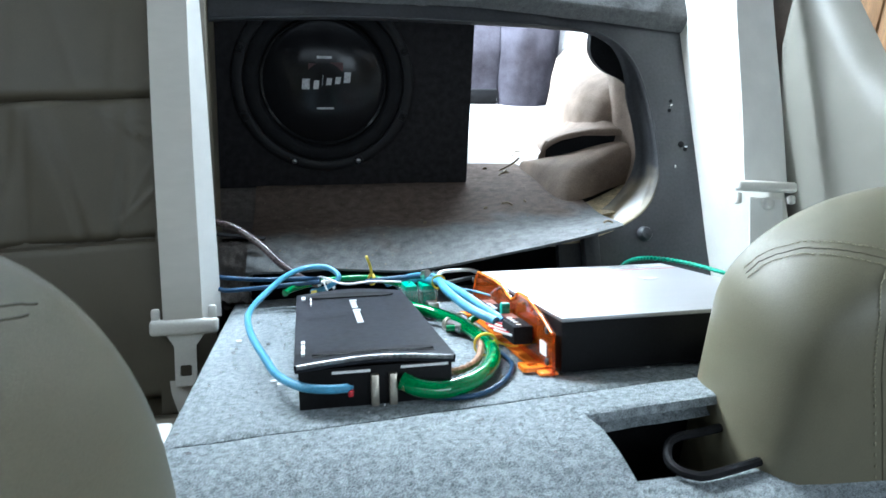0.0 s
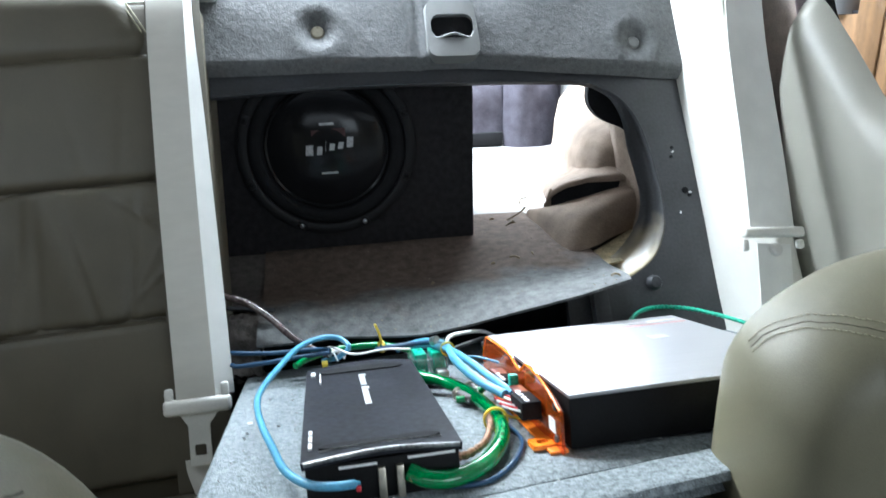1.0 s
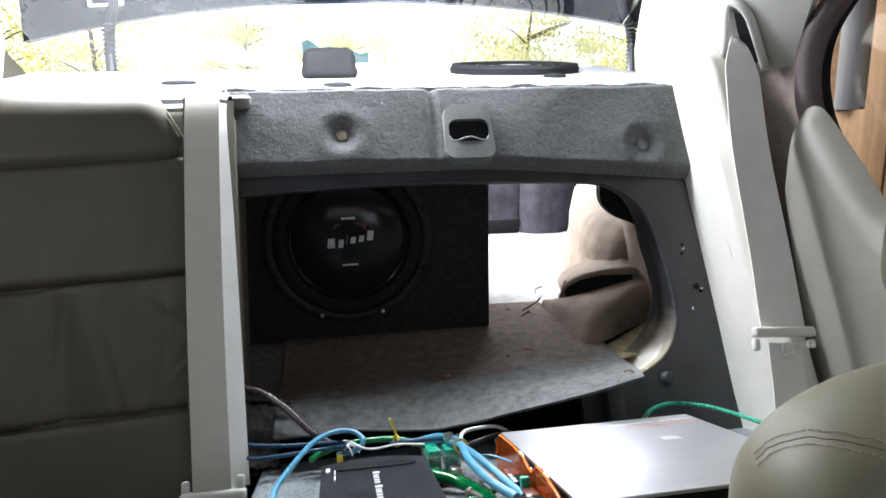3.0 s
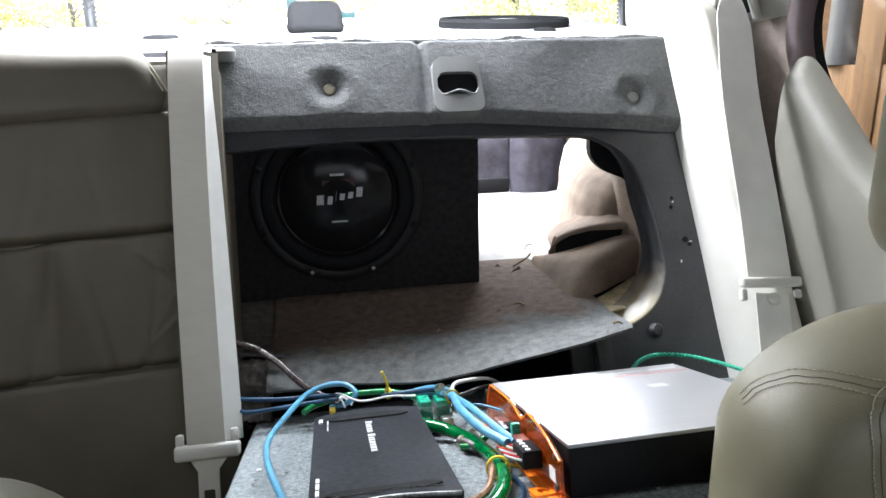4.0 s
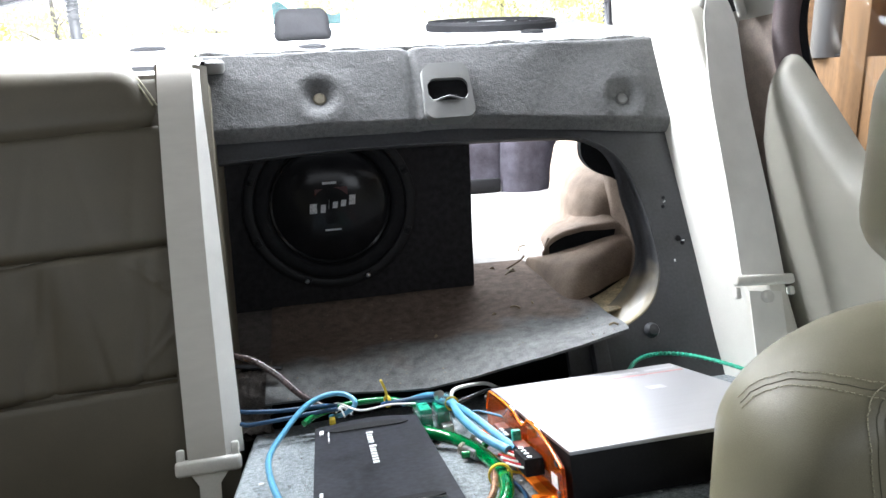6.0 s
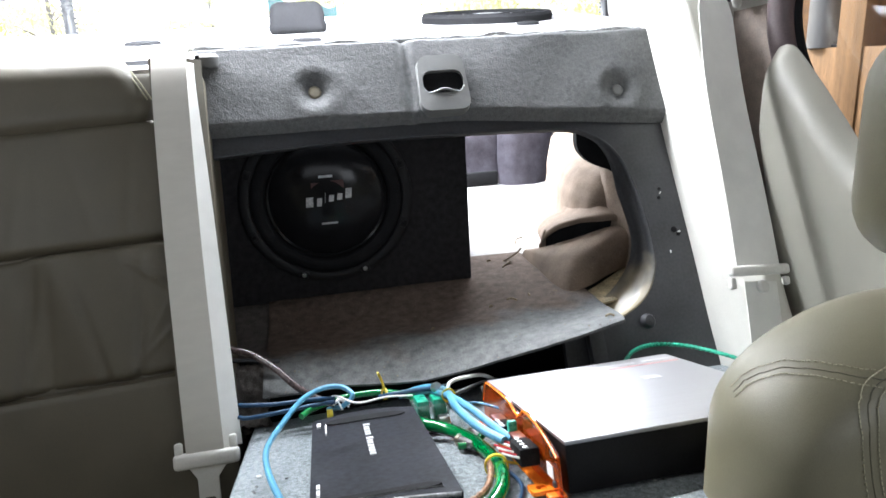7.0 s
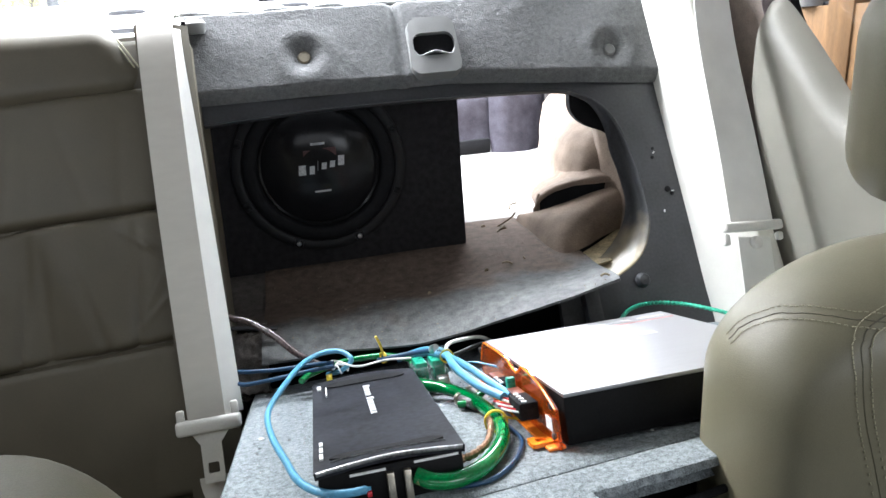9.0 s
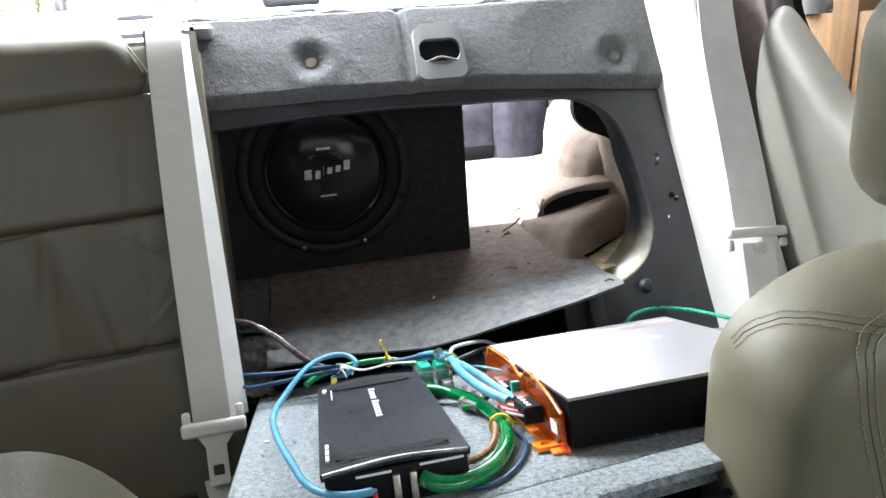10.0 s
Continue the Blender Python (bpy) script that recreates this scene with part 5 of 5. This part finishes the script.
cable("speaker_cable", [(-0.12, 0.98, 0.735), (-0.075, 0.905, 0.742), (-0.048, 0.890, 0.737), (-0.018, 0.869, 0.722), (0.010, 0.847, 0.700), (0.036, 0.835, 0.684), (0.060, 0.825, 0.676)], 0.0048, "cable_grey", "clear-sheathed speaker cable coming from the trunk")
solo("mat_strip", moved(block(-0.045, 0.045, -0.005, 0.005, -0.001, 0.002, 0.0008), at(-0.055, 0.905, 0.7205) @ pose(0, 0, 0, 0, 4, -12)), "black", "thin black plastic strip on the trunk mat's edge", "strip")
cable("patch_cable", [(-0.068, 0.838, 0.689), (-0.055, 0.833, 0.689), (-0.015, 0.83, 0.686), (0.031, 0.83, 0.685), (0.060, 0.815, 0.690)], 0.0029, "blue_dark", "dark blue patch cable behind the small amplifier")
cable("patch_cable", [(-0.067, 0.824, 0.678), (-0.055, 0.818, 0.678), (-0.016, 0.815, 0.681), (0.030, 0.815, 0.684), (0.060, 0.805, 0.690)], 0.0029, "blue_dark", "dark blue patch cable behind the small amplifier")
cable("ground_cable", dk([(0.015, 0.302, 0.026), (0.029, 0.318, 0.030), (0.061, 0.338, 0.033), (0.093, 0.336, 0.036), (0.132, 0.325, 0.036), (0.165, 0.295, 0.030), (0.175, 0.27, 0.024)]), 0.0044, "green_cable", "green cable behind the small amplifier")
cable("pale_wire", dk([(0.045, 0.325, 0.032), (0.061, 0.321, 0.042), (0.089, 0.281, 0.038), (0.128, 0.290, 0.038), (0.161, 0.275, 0.038)]), 0.0014, "white_wire", "thin white wire behind the small amplifier")
cable("patch_cable", dk([(0.120, 0.312, 0.034), (0.137, 0.298, 0.038), (0.166, 0.285, 0.042), (0.190, 0.260, 0.046), (0.199, 0.233, 0.046)]), 0.0034, "blue_dark", "blue cable crossing behind the fuse holder")
cable("patch_cable", dk([(0.150, 0.335, 0.026), (0.168, 0.320, 0.034), (0.186, 0.290, 0.042), (0.200, 0.238, 0.046), (0.197, 0.165, 0.044), (0.207, 0.106, 0.036), (0.224, 0.060, 0.030)]), 0.0048, "blue_cable", "pale blue cable running to the large amplifier")
cable("patch_cable", dk([(0.165, 0.330, 0.022), (0.182, 0.295, 0.036), (0.198, 0.215, 0.046), (0.210, 0.155, 0.044), (0.222, 0.105, 0.036), (0.232, 0.060, 0.030)]), 0.0042, "blue_cable", "pale blue cable running to the large amplifier")
cable("pale_wire", dk([(0.200, 0.240, 0.044), (0.215, 0.285, 0.046), (0.240, 0.310, 0.044), (0.270, 0.322, 0.040), (0.300, 0.340, 0.02)]), 0.0026, "white_wire", "white wire curving behind the amplifiers")
cable("dark_wire", dk([(0.205, 0.235, 0.040), (0.228, 0.270, 0.036), (0.262, 0.305, 0.034), (0.290, 0.330, 0.030)]), 0.0026, "black_wire", "dark wire curving behind the amplifiers")
cable("pale_wire", dk([(0.205, 0.18, 0.040), (0.225, 0.185, 0.040), (0.250, 0.150, 0.036), (0.256, 0.135, 0.030)]), 0.0014, "blue_cable", "thin looped blue wire at the large amplifier")
cable("ground_cable", dk([(0.190, 0.135, 0.008), (0.205, 0.130, 0.010), (0.222, 0.140, 0.016), (0.246, 0.152, 0.024)]), 0.0042, "green_cable", "short green cable at the large amplifier")
cable("red_lead", dk([(0.219, 0.066, 0.030), (0.234, 0.050, 0.027), (0.246, 0.040, 0.026)]), 0.0016, "red_plastic", "thin red lead at the terminals")
cable("pale_wire", dk([(0.222, 0.058, 0.028), (0.236, 0.042, 0.024), (0.246, 0.032, 0.024)]), 0.0014, "white_wire", "thin white lead at the terminals")
cable("trim_rope", dk([(0.47, 0.300, 0.030), (0.500, 0.325, 0.042), (0.540, 0.342, 0.044), (0.580, 0.330, 0.040), (0.605, 0.285, 0.034), (0.62, 0.21, 0.026), (0.63, 0.14, 0.02)]), 0.0030, "rope", "braided teal cable curving behind the large amplifier", 8, lambda k: 1 + 0.22 * math.sin(k * 260), 14)

# ties, fuse holder and connectors
tie = thing("cable_tie", DK @ at(0.2105, 0.050, 0.010), "yellow nylon tie round the green cable", "cable tie", group="yellow ties")
part("loop", moved(lathe([(0.0102, -0.002), (0.0122, -0.002), (0.0122, 0.002), (0.0102, 0.002), (0.0102, -0.002)], 24), pose(0, 0, 0, 90, 0, -12)), "yellow", tie)
part("tail", tube([(0.008, 0.0, 0.004), (0.018, 0.004, -0.001), (0.034, 0.008, -0.006), (0.046, 0.005, -0.003)], 0.0015, 6, 6), "yellow", tie)
tie = thing("cable_tie", DK @ at(0.128, 0.318, 0.036), "yellow nylon tie on the wires behind the amplifier", "cable tie", group="yellow ties")
part("loop", moved(lathe([(0.006, -0.002), (0.008, -0.002), (0.008, 0.002), (0.006, 0.002), (0.006, -0.002)], 20), pose(0, 0, 0, 0, 90, 20)), "yellow", tie)
part("tail", tube([(0, -0.004, 0.006), (-0.003, -0.012, 0.020), (-0.008, -0.020, 0.034)], 0.0018, 5, 6), "yellow", tie)
tie = thing("cable_tie", DK @ at(0.200, 0.225, 0.044), "yellow nylon tie round the blue cables", "cable tie", group="yellow ties")
part("loop", moved(lathe([(0.0068, -0.002), (0.0088, -0.002), (0.0088, 0.002), (0.0068, 0.002), (0.0068, -0.002)], 20), pose(0, 0, 0, 90, 0, 0)), "yellow", tie)
tie = thing("cable_tie", DK @ at(0.052, 0.325, 0.016), "yellow nylon tie on the patch cables", "cable tie", group="yellow ties")
part("loop", moved(lathe([(0.006, -0.004), (0.008, -0.004), (0.008, 0.004), (0.006, 0.004), (0.006, -0.004)], 20), pose(0, 0, 0, 0, 90, 0)), "yellow", tie)

fh = thing("fuse_holder", DK @ at(0.178, 0.252, 0.003), "clear fuse holder with two green fuses", "fuse holder")
part("cover", block(-0.022, 0.022, -0.026, 0.030, 0.0, 0.030, 0.003), "clear_plastic", fh, "clear plastic cover")
part("base", block(-0.024, 0.024, -0.040, 0.034, -0.001, 0.004, 0.001), "black", fh)
for x in (-0.010, 0.011):
    fz = part("fuse", block(x - 0.0075, x + 0.0075, -0.019, 0.020, 0.012, 0.036, 0.002), "green_dull", fh, "green blade fuse")
    part("blade", block(x - 0.006, x + 0.006, -0.014, 0.014, 0.004, 0.014), "steel", fz)
for x in (-0.014, 0.012):
    part("clamp", block(x - 0.007, x + 0.007, -0.044, -0.026, 0.003, 0.019, 0.002), "steel", fh, "nickel wire clamp")
sl = thing("wire_sleeve", DK @ at(0.199, 0.244, 0.046), "clear plastic sleeve round the blue cables", "sleeve")
part("tube", moved(disc(0.0085, 0.022, 16, 0.002), pose(0, 0, 0, 80, 0, -8)), "clear_plastic", sl)
part("crimp", moved(disc(0.0060, 0.010, 12, 0.001), pose(-0.012, 0.014, 0.002, 75, 0, 30)), "steel", sl)
for k, (x, y) in enumerate(((0.214, 0.170), (0.196, 0.150))):
    pl = thing("plug", DK @ at(x, y, 0.002) @ pose(0, 0, 0, 0, 0, 20 * k), "nickel-plated cable plug beside the fuse holder", "plug", group="plugs")
    part("barrel", moved(disc(0.0065, 0.030, 14, 0.001), pose(0, 0, 0.007, 90, 0, 0)), "steel", pl)
    part("collar", moved(disc(0.0078, 0.008, 14, 0.001), pose(0, 0.004, 0.007, 90, 0, 0)), "brass", pl)
strip = thing("wire_ends", DK @ at(0.058, 0.322, 0.030), "bundle of stripped white wire ends", "wire ends")
for k in range(5):
    a = radians(-60 + 36 * k)
    part("strand", tube([(0, 0, 0), (0.012 * math.cos(a), 0.012 * math.sin(a), 0.006), (0.022 * math.cos(a), 0.02 * math.sin(a), -0.004)], 0.0013, 4, 6), "white_wire", strip)

# ---- things on the rear shelf ----
bz = thing("brake_light", at(0.069, 1.46, shelf_z(1.46)), "dark housing of the high brake light on the shelf", "brake light")
hb = block(-0.060, 0.060, -0.03, 0.06, -0.004, 0.062, 0.018, 4)
for v in hb.verts:
    k = max(0, v.co.z) / 0.062
    v.co.x *= 1 - 0.14 * k
    v.co.y += 0.020 * k
part("housing", hb, "black", bz)
sp = thing("shelf_speaker", at(0.497, 1.55, shelf_z(1.55)) @ pose(0, 0, 0, 7.1, 0, 0), "dark oval speaker grille raised on the shelf", "speaker")
sc = Matrix.Diagonal((1.0, 0.66, 1, 1))
part("rim", moved(lathe([(0.152, 0.0), (0.154, 0.014), (0.148, 0.020), (0.138, 0.020), (0.130, 0.012)], 64), sc), "black", sp)
part("grille", moved(lathe([(0.131, 0.012), (0.10, 0.013), (0.05, 0.016), (0.0001, 0.017)], 48), sc), "plastic", sp)
for r in (0.05, 0.085, 0.115):
    part("grille_ring", moved(lathe([(r, 0.013), (r + 0.003, 0.019), (r + 0.006, 0.013)], 48), sc), "black", sp)
for x, y, w in ((0.081, 1.275, 0.028), (0.545, 1.405, 0.026), (-0.215, 1.36, 0.034)):
    cp = thing("anchor_cap", at(x, y, shelf_z(y) + 0.001) @ pose(0, 0, 0, 7.1, 0, 0), "dark oval child-seat anchor recess in the shelf", "anchor cap", group="anchor caps")
    part("dish", moved(lathe([(0.0001, 0.007), (0.5, 0.0065), (0.85, 0.005), (1.0, 0.0)], 32), Matrix.Diagonal((w, 0.022, 1, 1))), "black", cp)

# ---- open trunk lid and its hinges ----
lid = thing("tailgate", at(CX + 0.12, 1.97, 1.40), "raised dark trunk lid, wet with rain drops", "trunk lid")


def lid_f(u, v):
    x = -0.92 + 1.84 * u
    drop = 0.11 * (abs(x) / 0.92) ** 2.2
    return x, 0.02 + 0.10 * v - 0.04 * (x / 0.9) ** 2, 0.014 - drop + 0.95 * v + 0.05 * math.sin(v * 3)


part("skin", sheet(40, 16, lid_f, -0.025), "lid_paint", lid)
drops = bmesh.new()
rng = random.Random(4)
for i in range(700):
    u, v = rng.random(), rng.random() ** 1.5 * 0.40 + 0.01
    p = Vector(lid_f(u, v))
    r = rng.uniform(0.0012, 0.0036)
    b2 = bmesh.new()
    bmesh.ops.create_icosphere(b2, subdivisions=1, radius=r, matrix=at(p.x, p.y - 0.003, p.z) @ Matrix.Diagonal((rng.uniform(1, 2.2), 0.5, 1, 1)))
    join(drops, b2)
for x, z in ((-0.715, 0.016), (0.40, 0.042)):
    lamp = part("lid_lamp", moved(plate(rrect(-0.044, 0.044, -0.020, 0.020, 0.006, 3), [rrect(-0.034, 0.034, -0.012, 0.012, 0.004, 3)], 0.012), frame_of((x, -0.030, z), (1, 0, 0.06), (0, 0.1, 1), (0, -1, 0))), "white_print", lid, "white-framed lamp in the lid")
    part("lens", moved(block(-0.034, 0.034, -0.012, 0.012, -0.010, -0.006), frame_of((x, -0.030, z), (1, 0, 0.06), (0, 0.1, 1), (0, -1, 0))), "lens", lamp)
for pts in ([(-0.80, 0.0, 0.0), (-0.66, 0.0, 0.055), (-0.52, 0.0, 0.085), (-0.46, 0.0, 0.16)], [(-0.50, 0.0, 0.02), (-0.47, 0.0, 0.08), (-0.44, 0.0, 0.2)], [(0.20, 0.0, 0.06), (0.22, 0.0, 0.14), (0.24, 0.0, 0.25)], [(0.58, 0.0, 0.03), (0.57, 0.0, 0.10), (0.54, 0.0, 0.2)]):
    part("brace", moved(tube(pts, 0.016, 6, 8), at(0, -0.012, 0)), "brace", lid, "grey pressed brace inside the lid")
dr = part("rain_drops", drops, "drop", lid, "clear rain drops")
dr["kind"] = "stuff"
for x in (-0.70, 0.72):
    hg = part("hinge_arm", tube([(x, -0.10, -0.19), (x, -0.08, -0.08), (x * 0.99, -0.02, 0.02), (x * 0.98, 0.03, 0.10)], 0.013, 5, 10), "metal_dark", lid, "curved steel hinge arm")
    part("spring", tube([(x + 0.014 * math.cos(k * 1.2), -0.09 + 0.014 * math.sin(k * 1.2), -0.18 + 0.0022 * k) for k in range(60)], 0.003, 1, 5), "metal_dark", hg)

# ---- outside: garage frame, ground, trees ----
solo("ground", block(-400, 400, -400, 400, -0.05, 0.0), "ground", "pale ground round the car", "ground", kind="structure")
gw = thing("garage_wall", at(1.55, 1.6, 0), "open timber-framed garage wall with pale pine studs", "wall", kind="structure")
part("sheathing", block(0.10, 0.13, -5.5, 0.62, 0, 2.6), "ply", gw, "orange-brown plywood sheathing")
for y in (0.03, -0.62, -1.22, -1.82, -2.42, 0.55):
    part("stud", block(0.0, 0.095, y - 0.045, y + 0.045, 0, 2.44, 0.003), "wood", gw)
part("rail", block(0.005, 0.094, -5.5, 0.60, 0.80, 1.09, 0.003), "wood", gw)
part("rail", block(0.005, 0.094, -5.5, 0.60, 2.441, 2.53, 0.003), "wood", gw)
part("pipe", tube([(0.03, 0.16, 1.09), (0.03, 0.16, 2.44)], 0.045, 3, 16), "pipe", gw, "pale grey vent pipe")
part("bracket", block(0.02, 0.10, 0.09, 0.23, 1.090, 1.10, 0.002), "metal_dark", gw)
# unseen roof and two walls, added to keep sky light off the cabin
solo("shade_roof", block(-2.6, 1.64, -4.0, 1.25, 2.6, 2.7), "ply", "unseen plywood roof added to shade the car's front", "roof", kind="structure")
solo("shade_wall_left", block(-2.6, -2.5, -4.0, 1.25, 0.0, 2.6), "ply", "unseen plywood wall added to shade the car's far side", "wall", kind="structure")
solo("shade_wall_end", block(-2.5, 1.64, -4.0, -3.9, 0.0, 2.6), "ply", "unseen plywood wall added to shade the car from ahead", "wall", kind="structure")
solo("tarpaulin", sheet(16, 10, lambda u, v: (-0.13 + 0.56 * u, 6.0 + 0.2 * v, 1.68 - 0.10 * u - 1.72 * v * (1 - 0.0 * u) + 0.10 * u * v + 0.05 * (1 - v) * nz((u * 4, v * 3, 0), 1.3)), 0.01), "cyan_tarp", "teal tarpaulin standing on the ground outside", "tarpaulin")


def tree(x, y, h, seed):
    rng = random.Random(seed)
    th = thing("tree", at(x, y, 0), "pale yellow-green tree behind the car", "tree", group="trees behind the car")
    tr_ = tube([(0, 0, 0), (0.1, 0.05, h * 0.3), (0.0, 0.1, h * 0.65), (0.15, 0, h)], 0.14, 6, 8, lambda k: 1 - 0.8 * k)
    for i in range(9):
        a, z = rng.uniform(0, 6.28), h * rng.uniform(0.3, 0.85)
        ln = rng.uniform(0.8, 1.7)
        join(tr_, tube([(0, 0, z), (ln * 0.5 * math.cos(a), ln * 0.5 * math.sin(a), z + 0.3), (ln * math.cos(a), ln * math.sin(a), z + 0.5)], 0.04, 4, 5, lambda k: 1 - 0.7 * k))
    part("trunk", tr_, "bark", th)
    V, F = [], []
    for c in range(70):
        a, z = rng.uniform(0, 6.28), h * rng.uniform(0.10, 1.0)
        d = rng.uniform(0.1, 2.4) * (1.15 - abs(z / h - 0.65))
        cx_, cy_ = d * math.cos(a), d * math.sin(a)
        for k in range(64):
            p = Vector((cx_, cy_, z)) + Vector((rng.gauss(0, 0.26), rng.gauss(0, 0.26), rng.gauss(0, 0.2)))
            s = rng.uniform(0.05, 0.10)
            q = Euler((rng.uniform(0, 6), rng.uniform(0, 6), rng.uniform(0, 6))).to_matrix()
            n0 = len(V)
            for lx, ly in ((-1, 0), (0, -0.5), (1, 0), (0, 0.5)):
                V.append(p + q @ Vector((lx * s, ly * s, 0)))
            F.append((n0, n0 + 1, n0 + 2, n0 + 3))
    me = bpy.data.meshes.new("crown")
    me.from_pydata([tuple(v) for v in V], [], F)
    me.materials.append(M["leaf"])
    ob = new("crown", me)
    ob.parent = th
    ob["kind"] = "stuff"
    return th


tree(-6.5, 21.0, 4.6, 1)
tree(-2.6, 24.0, 4.2, 2)
tree(0.6, 26.0, 3.8, 3)
tree(7.0, 23.0, 4.4, 4)
tree(-11.0, 26.0, 5.0, 5)
tree(13.0, 27.0, 4.6, 6)
